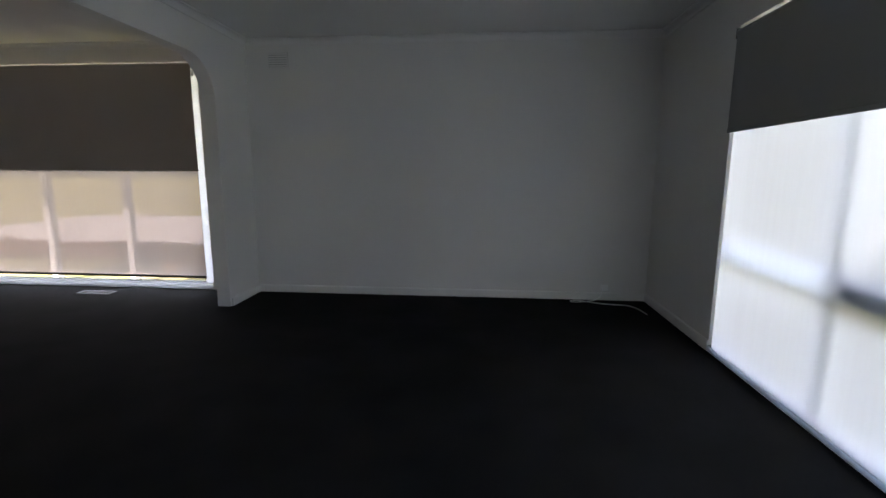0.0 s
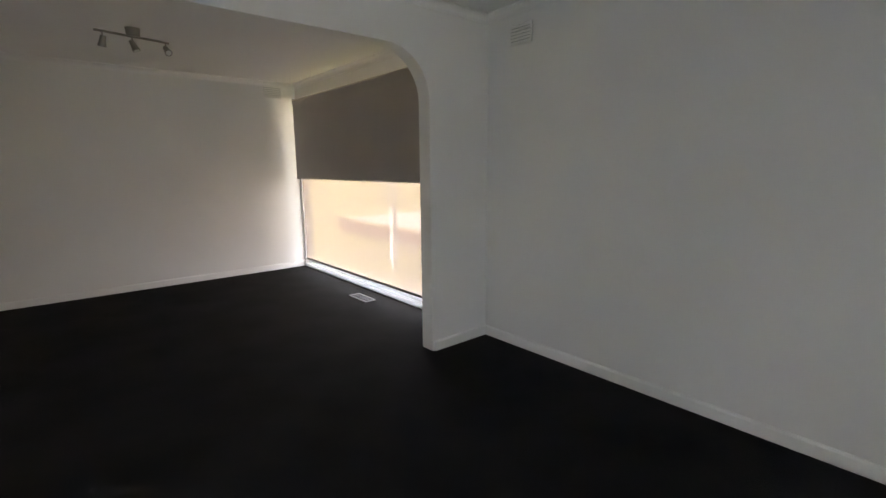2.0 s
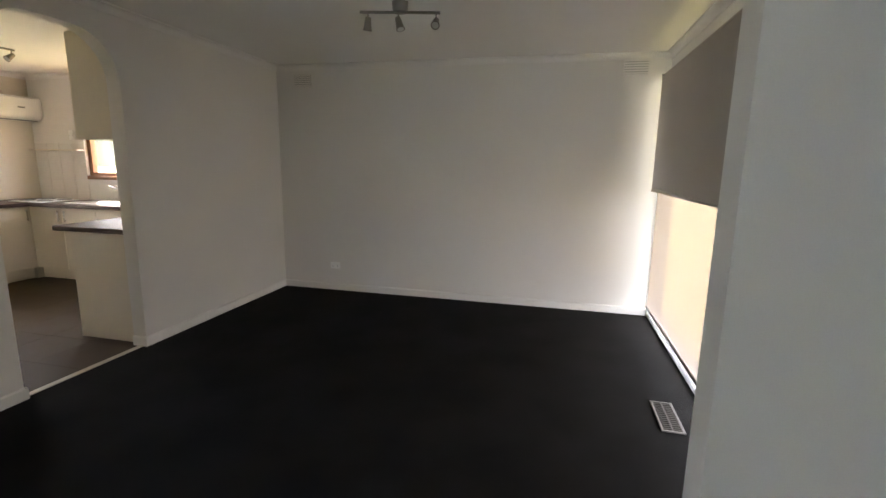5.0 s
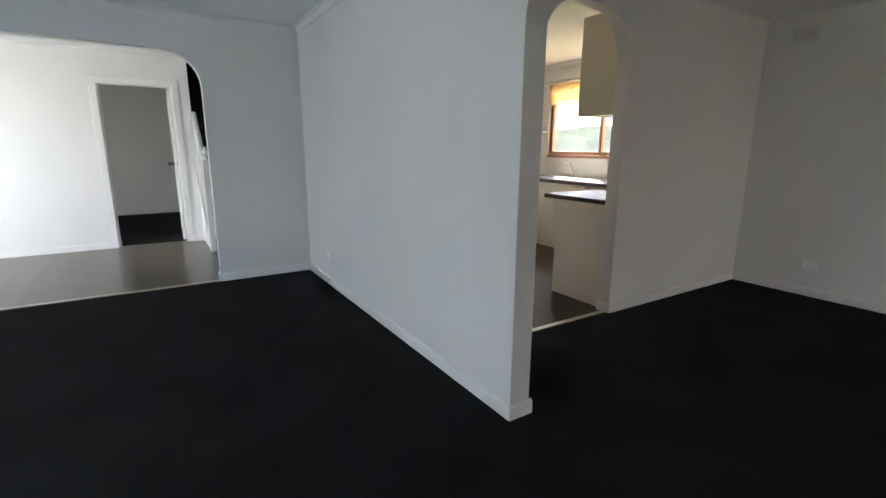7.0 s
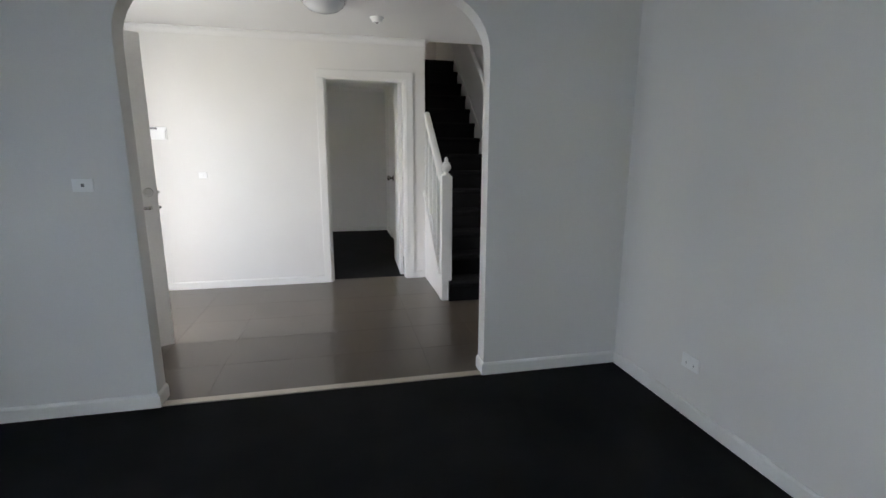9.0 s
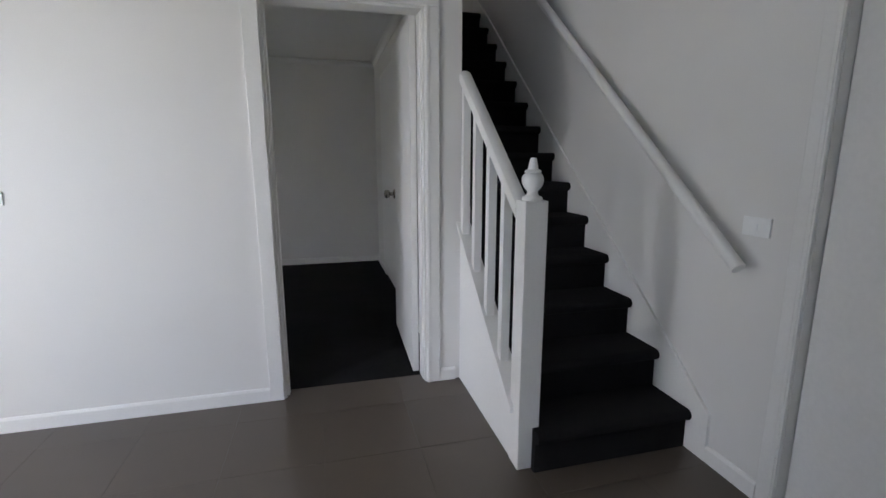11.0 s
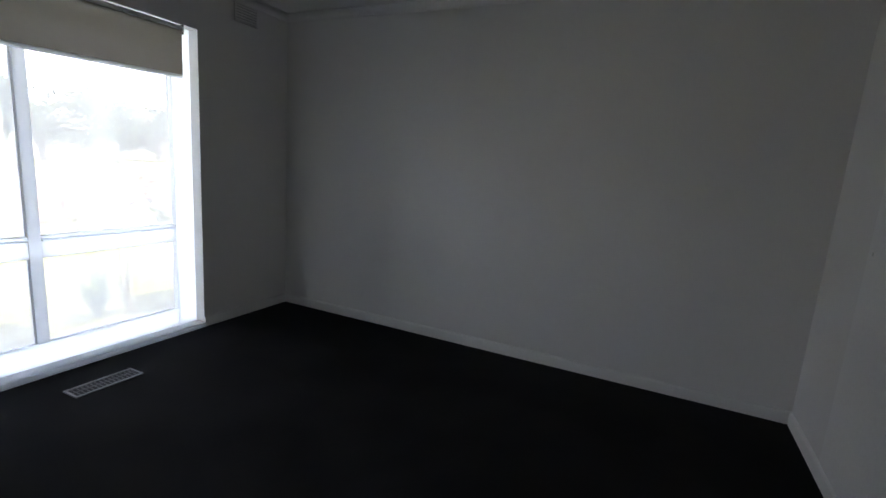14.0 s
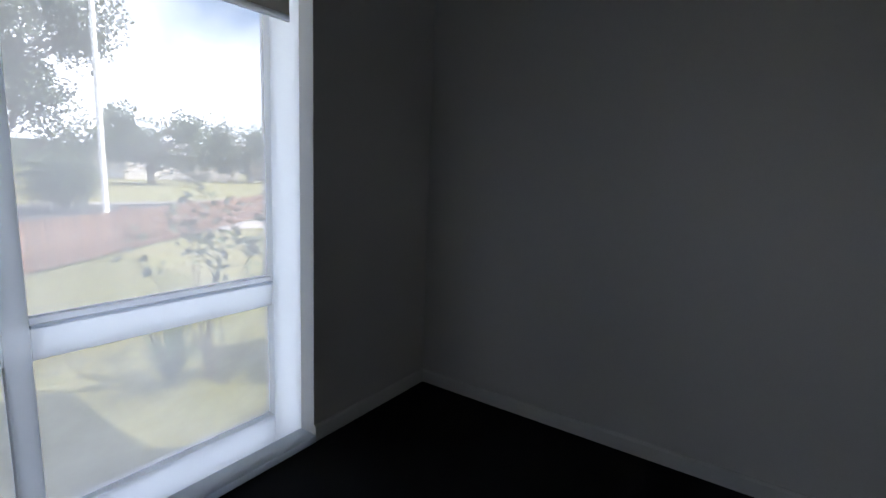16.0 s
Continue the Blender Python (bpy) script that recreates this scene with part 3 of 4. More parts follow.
            pane = part("pane", bm, glass, win)
            pane.visible_shadow = False
    if sill:
        bm = bmesh.new()
        slab(bm, a, b, z0 - 0.03, z0 + 0.012, -sill, inset + d, 0.004)
        part("window_sill", bm, frame_mat, win)
    return win


window("window_1", "white timber window of the dining room, blinds drawn", 'y', 0.02, 1, WX0, WX1, WZ0, WZ1, [], None, GLASS, GLOW_WHITE, w=0.035, jamb=0.10)
window("window_2", "wide white timber living room window behind a blind", 'x', RX, 1, RW[0], RW[1], RW[2], RW[3], [-2.27, -3.30, -4.33], (0.64, 0.76), GLASS, GLOW_WHITE)
window("window_3", "white timber bedroom window with low panes", 'x', BX, 1, BW[0], BW[1], BW[2], BW[3], [-10.45], (0.65, 0.775), GLARE_GLASS, GLOW_WHITE, w=0.14, d=0.06, inset=0.085, mw=0.03, sill=0.018)
window("window_4", "brown timber kitchen window over the sink", 'x', DX, -1, KW[0], KW[1], KW[2], KW[3], [-5.72], None, GLASS, BROWNF)
window("window_5", "white kitchen window over the bench", 'y', KB, -1, KL[0], KL[1], KL[2], KL[3], [-2.2], None, GLASS)


# ---- blinds ----
def roller_blind(name, label, axis, plane, out, a, b, z_top, z_bot, cloth, bar=METAL, tube_r=0.022, skew=0.0, bar_mat=None):
    """A roller blind: tube, brackets, a thin cloth with a hem bar. out: the side away from the wall."""
    at = (lambda u, t, z: (plane + out * t, u, z)) if axis == 'x' else (lambda u, t, z: (u, plane + out * t, z))
    bl = thing(name, at((a + b) / 2, 0, z_top), label, "blind")
    part("tube", smooth(rod(bmesh.new(), at(a, 0.0, z_top), at(b, 0.0, z_top), tube_r, seg=20)), cloth if cloth.name.endswith("fabric") else PLASTIC, bl)
    for u, s in ((a, -1), (b, 1)):
        bm = bmesh.new()
        p, q = at(u + s * 0.002, -0.02, z_top - 0.03), at(u + s * 0.006, 0.02, z_top + 0.03)
        box(bm, *[min(i, j) for i, j in zip(p, q)], *[max(i, j) for i, j in zip(p, q)], bevel=0.001)
        part("bracket", bm, DARKMETAL if tube_r > 0.02 else PLASTIC, bl)
    bm = bmesh.new()
    n_u, n_z = 24, 16
    grid = [[bm.verts.new(at(a + 0.01 + (b - a - 0.02) * i / n_u, tube_r * 0.9 + 0.0015 * math.sin(i * 0.9) * j / n_z, z_top + (z_bot + skew * (i / n_u - 0.5) - z_top) * j / n_z)) for i in range(n_u + 1)] for j in range(n_z + 1)]
    for j in range(n_z):
        for i in range(n_u):
            bm.faces.new((grid[j][i], grid[j][i + 1], grid[j + 1][i + 1], grid[j + 1][i]))
    for f in bm.faces:
        f.smooth = True
    part("cloth", bm, cloth, bl)
    bm = bmesh.new()
    p, q = at(a + 0.01, tube_r * 0.9 - 0.006, -0.012), at(b - 0.01, tube_r * 0.9 + 0.006, 0.012)
    box(bm, *[min(i, j) for i, j in zip(p, q)], *[max(i, j) for i, j in zip(p, q)], bevel=0.003)
    sh = skew / max(0.1, b - a)
    for v in bm.verts:
        u = v.co.y if axis == 'x' else v.co.x
        v.co.z += z_bot + sh * (u - (a + b) / 2)
    part("hem_bar", bm, bar_mat or cloth, bl)
    return bl


roller_blind("roller_blind", "brown-grey blockout roller blind half drawn in dining room", 'y', -0.052, -1, -3.45, -0.50, 2.19, 1.215, BLOCKOUT)
roller_blind("sunscreen_blind", "beige sunscreen roller blind drawn nearly to the sill", 'y', -0.02, -1, -3.38, -0.53, 2.13, 0.14, SCREEN_WARM, tube_r=0.012, bar_mat=DARKMETAL)
roller_blind("roller_blind", "grey blockout roller blind part drawn in living room", 'x', RX - 0.045, -1, -5.30, -1.33, 2.03, 1.46, BLOCKOUT_COOL)
roller_blind("sunscreen_blind", "white sunscreen roller blind drawn to the floor", 'x', RX - 0.015, -1, -5.30, -1.325, 2.0, 0.035, SCREEN_WHITE, tube_r=0.012)
# the hem bar takes the glowing white to imitate bloom along the lower edge
roller_blind("roller_blind", "beige-grey roller blind rolled most of the way up", 'x', BX - 0.03, -1, -11.26, -9.68, 2.05, 1.74, BED_CLOTH, skew=-0.035, bar_mat=GLOW_WHITE)

# ---- stairs ----
GO, RISE, Y0, Z0 = 0.2285, 0.19, -7.885, 0.187
stairs = thing("staircase", (0.4, -8.0, 0), "straight stairs with charcoal carpet and white balustrade", "stairs", kind="structure")
for i in range(14):
    y, z = Y0 - GO * i, Z0 + RISE * i
    prof = [(y - GO - 0.03, z)] + [(y - 0.026 + 0.026 * math.sin(radians(k * 22.5)), z - 0.026 + 0.026 * math.cos(radians(k * 22.5))) for k in range(9)] + [(y - 0.032, z - 0.058), (y - 0.03, z - RISE), (y - GO - 0.03, z - RISE)]
    part("step", smooth(prism(prof, 'x', 0.016, 0.756), 40), CARPET, stairs, "carpeted step")
top_z, top_y = Z0 + RISE * 13, Y0 - GO * 13
part("landing", boxes((0.0, EY, top_z - 0.2, 0.811, top_y - GO, top_z + 0.001)), CARPET, stairs, "carpeted landing")
line = lambda y: Z0 + (Y0 - y) * RISE / GO
part("wall_string", prism([(-7.80, 0.0), (-7.80, line(-7.80) + 0.10), (-11.1, line(-11.1) + 0.06), (-11.1, line(-11.1) - 0.4), (-8.6, 0.0)], 'x', 0.001, 0.015), TRIM, stairs, "white sloping skirting")
part("outer_string", prism([(-7.99, 0.0), (-7.99, 0.225), (BY, 0.90), (BY, 0.0)], 'x', 0.790, 0.814), TRIM, stairs, "white panelled side of the stairs")
part("capping", prism([(-8.0, 0.235), (-8.0, 0.262), (BY, 0.938), (BY, 0.911)], 'x', 0.757, 0.836), TRIM, stairs)
part("inner_string", prism([(BY, 0.0), (BY, line(BY) + 0.06), (-11.1, line(-11.1) + 0.06), (-11.1, 0.0)], 'x', 0.7562, 0.811), TRIM, stairs)
post = part("newel_post", boxes((0.726, -8.039, 0.0, 0.82, -7.945, 1.128), bevel=0.004), TRIM, stairs)
fin = lathe([(0.037, 0.0), (0.040, 0.006), (0.038, 0.013), (0.026, 0.019), (0.020, 0.027), (0.021, 0.036), (0.032, 0.048), (0.041, 0.066), (0.042, 0.082), (0.038, 0.096), (0.028, 0.104), (0.033, 0.109), (0.031, 0.114), (0.019, 0.119), (0.0185, 0.126), (0.013, 0.155), (0.010, 0.161), (0.002, 0.162)], 28)
bmesh.ops.translate(fin, vec=(0.773, -7.992, 1.127), verts=fin.verts)
part("finial", smooth(fin, 50), TRIM, stairs, "white turned urn finial")
bm = bmesh.new()
ra, rb = Vector((0.792, -8.03, 1.085)), Vector((0.792, BY, 1.712))
sect = [(-0.032, -0.028), (0.032, -0.028), (0.034, 0.0), (0.028, 0.02), (0.012, 0.03), (-0.012, 0.03), (-0.028, 0.02), (-0.034, 0.0)]
ends = [[bm.verts.new((e.x + u, e.y, e.z + v)) for u, v in sect] for e in (ra, rb)]
bm.faces.new(ends[0])
bm.faces.new(list(reversed(ends[1])))
for i in range(8):
    bm.faces.new((ends[0][i], ends[1][i], ends[1][(i + 1) % 8], ends[0][(i + 1) % 8]))
bmesh.ops.recalc_face_normals(bm, faces=bm.faces)
part("handrail", smooth(bm, 30), TRIM, stairs)
for y in (-8.177, -8.364, -8.566, -8.765):
    z0 = 0.262 + (-8.0 - y) * 0.829
    z1 = ra.z + (ra.y - y) * (rb.z - ra.z) / (ra.y - rb.y) - 0.01
    part("baluster", prism([(y - 0.021, z0 + 0.0154), (y + 0.021, z0 - 0.0194), (y + 0.021, z1 - 0.0168), (y - 0.021, z1 + 0.0168)], 'x', 0.782, 0.82), TRIM, stairs)
rail = thing("wall_handrail", (0.07, -8.0, 1.1), "white round timber handrail on the stair wall", "handrail")
rp, rq = Vector((0.075, -7.69, 0.885)), Vector((0.075, -10.9, 0.885 + 3.21 * 0.825))
part("rail", smooth(rod(bmesh.new(), rp, rq, 0.026, seg=18)), TRIM, rail)
for k in (0.11, 0.42, 0.74):
    p = rp.lerp(rq, k)
    bm = rod(bmesh.new(), (0.001, p.y, p.z - 0.055), (0.02, p.y, p.z - 0.055), 0.024, 0.02)
    rod(bm, (0.018, p.y, p.z - 0.055), (0.07, p.y, p.z - 0.05), 0.008)
    rod(bm, (0.07, p.y, p.z - 0.055), (0.075, p.y, p.z - 0.02), 0.008)
    part("bracket", smooth(bm), TRIM, rail)


# ---- fittings on walls, floors, ceilings ----
def wall_plate(name, label, category, axis, plane, side, u, z, w, h, extra):
    """A flat plate with rounded edges and small parts on it."""
    def slab(bm, u0, u1, z0, z1, t0, t1, bev):
        lo, hi = sorted((plane + side * t0, plane + side * t1))
        if axis == 'x':
            box(bm, lo, u0, z0, hi, u1, z1, bevel=bev)
        else:
            box(bm, u0, lo, z0, u1, hi, z1, bevel=bev)
        return bm
    at = (plane, u, z) if axis == 'x' else (u, plane, z)
    th = thing(name, at, label, category)
    part("plate", slab(bmesh.new(), u - w / 2, u + w / 2, z - h / 2, z + h / 2, 0.0005, 0.009, 0.003), PLASTIC, th)
    for nm, mat, du, dz, ww, hh, dd in extra:
        part(nm, slab(bmesh.new(), u + du - ww / 2, u + du + ww / 2, z + dz - hh / 2, z + dz + hh / 2, 0.0085, 0.009 + dd, 0.001), mat, th)
    return th


ROCK = [("rocker", PLASTIC, 0, 0, 0.014, 0.024, 0.004)]
wall_plate("light_switch", "white plastic light switch beside the foyer arch", "switch", 'y', FY, 1, 2.852, 1.155, 0.088, 0.062, [("rocker", GREYPL, 0, 0, 0.012, 0.016, 0.003)])
wall_plate("light_switch", "white plastic switch on the foyer wall", "switch", 'y', BY, 1, 2.955, 1.112, 0.075, 0.06, ROCK)
wall_plate("light_switch", "white plastic light switch beside the stairs", "switch", 'x', 0.0, 1, -7.70, 1.037, 0.115, 0.072, ROCK)
wall_plate("light_switch", "white double light switch beside the kitchen arch", "switch", 'y', KY, 1, -0.655, 1.095, 0.12, 0.075, [("rocker", PLASTIC, -0.022, 0, 0.014, 0.024, 0.004), ("rocker", PLASTIC, 0.022, 0, 0.014, 0.024, 0.004)])
SOCK = [("socket_slot", GREYPL, -0.025, -0.008, 0.004, 0.012, 0.001), ("socket_slot", GREYPL, 0.025, -0.008, 0.004, 0.012, 0.001), ("rocker", PLASTIC, 0, 0.02, 0.012, 0.016, 0.003)]
wall_plate("power_outlet", "white power outlet low on the living room wall", "outlet", 'x', 0.0, 1, -5.83, 0.285, 0.115, 0.073, SOCK)
wall_plate("power_outlet", "white power outlet low on the dining room wall", "outlet", 'x', DX, 1, -3.27, 0.28, 0.115, 0.073, SOCK)
wall_plate("power_outlet", "white outlet at the corner of the living room", "outlet", 'y', 0.0, -1, 3.42, 0.12, 0.075, 0.06, [])
wall_plate("thermostat", "white heating thermostat with grey display", "thermostat", 'y', BY, 1, 3.31, 1.495, 0.17, 0.115, [("cover", PLASTIC, 0.0, -0.012, 0.15, 0.075, 0.012), ("display", GREYPL, 0.03, 0.042, 0.07, 0.018, 0.004)])


# grey of the sheet behind the louvres: shade in the slots as colour
VENTSHADE = surface("vent_slot_shade", (0.42, 0.41, 0.39), 0.8, vary=0.05, scale=5, fine=60)


def wall_vent(name, label, axis, plane, side, u, z, w, h, n=6):
    """A slotted plaster wall vent with separate louvres."""
    def slab(bm, u0, u1, z0, z1, t0, t1, bev=0.001):
        lo, hi = sorted((plane + side * t0, plane + side * t1))
        if axis == 'x':
            box(bm, lo, u0, z0, hi, u1, z1, bevel=bev)
        else:
            box(bm, u0, lo, z0, u1, hi, z1, bevel=bev)
        return bm
    th = thing(name, (plane, u, z) if axis == 'x' else (u, plane, z), label, "vent")
    part("backing", slab(bmesh.new(), u - w / 2, u + w / 2, z - h / 2, z + h / 2, 0.0005, 0.003), VENTSHADE, th)
    fb = bmesh.new()
    for r in ((u - w / 2, u - w / 2 + 0.012, z - h / 2, z + h / 2), (u + w / 2 - 0.012, u + w / 2, z - h / 2, z + h / 2), (u - w / 2, u + w / 2, z - h / 2, z - h / 2 + 0.008), (u - w / 2, u + w / 2, z + h / 2 - 0.008, z + h / 2)):
        slab(fb, *r, 0.002, 0.012)
    part("frame", fb, WALL, th)
    for i in range(n):
        zz = z - h / 2 + 0.008 + (h - 0.016) * (i + 0.5) / n
        part("louvre", slab(bmesh.new(), u - w / 2 + 0.01, u + w / 2 - 0.01, zz - h / n * 0.31, zz + h / n * 0.31, 0.002, 0.010), WALL, th)
    return th


wall_vent("wall_vent", "white slotted vent high on the dining room wall", 'x', DX, 1, -0.275, 2.305, 0.225, 0.145)
wall_vent("wall_vent", "white slotted vent high in the dining room corner", 'x', DX, 1, -3.60, 2.265, 0.205, 0.13)
wall_vent("wall_vent", "white slotted vent high on the living room wall", 'y', 0.0, -1, 0.315, 2.235, 0.20, 0.14)
wall_vent("wall_vent", "white slotted vent above the bedroom window corner", 'x', BX, -1, -11.80, 2.30, 0.21, 0.13)


def floor_register(label, cx, cy, length, width, along, mat, n=14):
    """A heating duct grille set in the carpet."""
    th = thing("floor_vent", (cx, cy, 0), label, "floor vent")
    m = Matrix.Translation((cx, cy, 0)) @ Matrix.Rotation(along, 4, 'Z')
    L, W2 = length / 2, width / 2
    part("frame", turned(boxes((-L, -W2, 0.001, L, -W2 + 0.014, 0.008), (-L, W2 - 0.014, 0.001, L, W2, 0.008), (-L, -W2 + 0.014, 0.001, -L + 0.014, W2 - 0.014, 0.008), (L - 0.014, -W2 + 0.014, 0.001, L, W2 - 0.014, 0.008), bevel=0.002), m), mat, th)
    # no hollow here: a black sheet gives the duct's shade
    part("duct", turned(boxes((-L + 0.012, -W2 + 0.012, 0.0005, L - 0.012, W2 - 0.012, 0.002)), m), HOLE_SHADE, th)
    for i in range(n):
        u = -L + 0.02 + (length - 0.04) * (i + 0.5) / n
        part("slat", turned(boxes((u - 0.0035, -W2 + 0.013, 0.0015, u + 0.0035, W2 - 0.013, 0.006)), m), VENTD, th)
    part("damper_bar", turned(boxes((-L + 0.014, -0.004, 0.004, L - 0.014, 0.004, 0.007)), m), VENTD, th)


VENTM = surface("beige_vent_enamel", (0.17, 0.165, 0.155), 0.4, metal=0.2)
VENTD = surface("dark_vent_enamel", (0.06, 0.055, 0.05), 0.5, vary=0.08, scale=20, fine=200)
floor_register("beige metal heating vent in the bedroom carpet", 4.347, -10.53, 0.345, 0.125, radians(90), VENTM)
floor_register("beige metal heating vent in dining room carpet", -1.59, -0.225, 0.34, 0.125, 0.0, VENTM)


def spot_bar(label, a, b, z):
    """A track of three small spotlights under the ceiling."""
    a, b = Vector((*a, z)), Vector((*b, z))
    th = thing("spotlight_bar", (a + b) / 2, label, "spotlight")
    part("bar", smooth(rod(bmesh.new(), a, b, 0.009)), NICKEL, th)
    mid = (a + b) / 2
    part("ceiling_rose", smooth(rod(bmesh.new(), mid, (mid.x, mid.y, H - 0.001), 0.046, 0.052, 24)), NICKEL, th)
    aims = [(-0.25, -0.2, -1), (0.25, 0.35, -1), (0.7, 0.1, -0.55)]
    for k, aim in zip((0.10, 0.48, 0.95), aims):
        p = a.lerp(b, k)
        part("stem", smooth(rod(bmesh.new(), p, p + Vector((0, 0, -0.05)), 0.005, seg=8)), NICKEL, th)
        d = Vector(aim).normalized()
        s = p + Vector((0, 0, -0.05))
        head = part("lamp_head", smooth(rod(rod(bmesh.new(), s - d * 0.02, s + d * 0.035, 0.018, 0.024, 16), s + d * 0.035, s + d * 0.06, 0.024, 0.029, 16)), NICKEL, th)
        part("bulb", smooth(rod(bmesh.new(), s + d * 0.058, s + d * 0.063, 0.023, 0.02, 16)), LAMPGLASS, head)


spot_bar("satin metal bar of three spotlights, dining room ceiling", (-1.86, -2.20), (-1.97, -1.70), 2.358)
spot_bar("satin metal bar of three spotlights, kitchen ceiling", (-1.80, -5.78), (-2.33, -5.79), 2.368)

lamp = thing("ceiling_light", (1.75, -7.72, H), "round opal glass ceiling light in the foyer", "ceiling light")
part("base", smooth(rod(bmesh.new(), (1.75, -7.72, H - 0.03), (1.75, -7.72, H - 0.0005), 0.165, 0.165, 36)), METAL, lamp)
dome = lathe([(0.01, -0.105), (0.06, -0.10), (0.11, -0.082), (0.142, -0.055), (0.152, -0.03)], 36)
bmesh.ops.translate(dome, vec=(1.75, -7.72, H), verts=dome.verts)
part("shade", smooth(dome, 60), LAMPGLASS, lamp, "opal glass bowl")
for k in range(3):
    c, s = math.cos(k * 2.094 + 0.4), math.sin(k * 2.094 + 0.4)
    part("clip", smooth(rod(bmesh.new(), (1.75 + 0.15 * c, -7.72 + 0.15 * s, H - 0.045), (1.75 + 0.172 * c, -7.72 + 0.172 * s, H - 0.03), 0.008)), METAL, lamp)
smoke = thing("smoke_alarm", (1.335, -8.13, H), "round white plastic smoke alarm on foyer ceiling", "smoke alarm")
part("base", smooth(rod(bmesh.new(), (1.335, -8.13, H - 0.014), (1.335, -8.13, H - 0.0005), 0.055, 0.058, 28)), PLASTIC, smoke)
part("cover", smooth(rod(bmesh.new(), (1.335, -8.13, H - 0.04), (1.335, -8.13, H - 0.013), 0.036, 0.05, 28)), PLASTIC, smoke)
part("sensor", smooth(rod(bmesh.new(), (1.335, -8.13, H - 0.045), (1.335, -8.13, H - 0.039), 0.012, 0.014, 16)), GREYPL, smoke)

# loose aerial cable in the living room corner
cable = tagged(new("aerial_cable"), "thin white cable lying loose on the carpet", "cable")
cu = bpy.data.curves.new("aerial_cable", 'CURVE')
cu.dimensions, cu.bevel_depth, cu.bevel_resolution = '3D', 0.0045, 2
sp = cu.splines.new('NURBS')
cps = [(3.40, -0.012, 0.13), (3.40, -0.03, 0.06), (3.36, -0.05, 0.006), (3.22, -0.10, 0.006), (3.12, -0.14, 0.006), (3.07, -0.08, 0.006), (3.18, -0.05, 0.006), (3.34, -0.16, 0.006), (3.50, -0.19, 0.006), (3.60, -0.18, 0.006), (3.66, -0.30, 0.006), (3.67, -0.46, 0.006)]
sp.points.add(len(cps) - 1)
for q, c in zip(sp.points, cps):
    q.co = (*c, 1)
sp.use_endpoint_u, sp.order_u = True, 4
tmp = bpy.data.objects.new("t", cu)
me = bpy.data.meshes.new_from_object(tmp)
bpy.data.objects.remove(tmp)
me.materials.append(PLASTIC)
bpy.data.objects.remove(cable)
cable = tagged(new("aerial_cable", me), "thin white cable lying loose on the carpet", "cable")

# cupboard in the bedroom's side wall
cup = thing("wall_cupboard", (0.9, -11.12, 0), "white flush cupboard door in the bedroom wall", "cupboard", kind="structure")
part("frame", boxes((0.888, -11.70, 0.0, 0.8925, -11.650, 2.175), (0.888, -10.60, 0.0, 0.8925, -10.55, 2.175), (0.888, -11.650, 2.14, 0.8925, -10.60, 2.175), bevel=0.001), TRIM, cup)
part("door_leaf", boxes((0.886, -11.646, 0.02, 0.8945, -10.604, 2.136), bevel=0.001), DOORP, cup)
part("latch", boxes((0.892, -11.68, 1.06, 0.900, -11.64, 1.078), bevel=0.002), PLASTIC, cup)


# ---- kitchen ----
def base_unit(label, x0, y0, x1, y1, face, doors, drawers=0):
    """A floor cabinet with kickboard, doors or drawers and bar handles; face: '+y', '+x'."""
    th = thing("base_cabinet", ((x0 + x1) / 2, (y0 + y1) / 2, 0), label, "cabinet", group="kitchen base cabinets")
    part("body", boxes((x0, y0, 0.13, x1, y1, 0.86), bevel=0.001), LAMINATE, th)
    if face == '+y':
        part("kickboard", boxes((x0, y0, 0.0, x1, y1 - 0.05, 0.13)), LAMINATE, th)
    else:
        part("kickboard", boxes((x0, y0, 0.0, x1 - 0.05, y1, 0.13)), LAMINATE, th)
    a, b = (x0, x1) if face == '+y' else (y0, y1)
    n = doors
    for i in range(n):
        u0, u1 = a + (b - a) * i / n + 0.003, a + (b - a) * (i + 1) / n - 0.003
        zs = [(0.135 + 0.72 * k / drawers + 0.002, 0.135 + 0.72 * (k + 1) / drawers - 0.002) for k in range(drawers)] if drawers else [(0.137, 0.853)]
        for z0, z1 in zs:
            if face == '+y':
                d = part("drawer_front" if drawers else "cabinet_door", boxes((u0, y1, z0, u1, y1 + 0.018, z1), bevel=0.002), LAMINATE, th)
                hb = boxes(((u0 + u1) / 2 - 0.06, y1 + 0.03, z1 - 0.06, (u0 + u1) / 2 + 0.06, y1 + 0.04, z1 - 0.05), bevel=0.002) if drawers else boxes((u0 + 0.04, y1 + 0.03, z1 - 0.16, u0 + 0.05, y1 + 0.04, z1 - 0.03), (u0 + 0.041, y1 + 0.017, z1 - 0.15, u0 + 0.049, y1 + 0.031, z1 - 0.14), (u0 + 0.041, y1 + 0.017, z1 - 0.05, u0 + 0.049, y1 + 0.031, z1 - 0.04))
            else:
                d = part("drawer_front" if drawers else "cabinet_door", boxes((x1, u0, z0, x1 + 0.018, u1, z1), bevel=0.002), LAMINATE, th)
                hu = u1 - 0.05 if i % 2 == 0 else u0 + 0.04
                hb = boxes((x1 + 0.03, hu, z1 - 0.16, x1 + 0.04, hu + 0.01, z1 - 0.03), (x1 + 0.017, hu + 0.001, z1 - 0.15, x1 + 0.031, hu + 0.009, z1 - 0.14), (x1 + 0.017, hu + 0.001, z1 - 0.05, x1 + 0.031, hu + 0.009, z1 - 0.04))
            part("handle", hb, METAL, d, "steel bar handle")
    return th


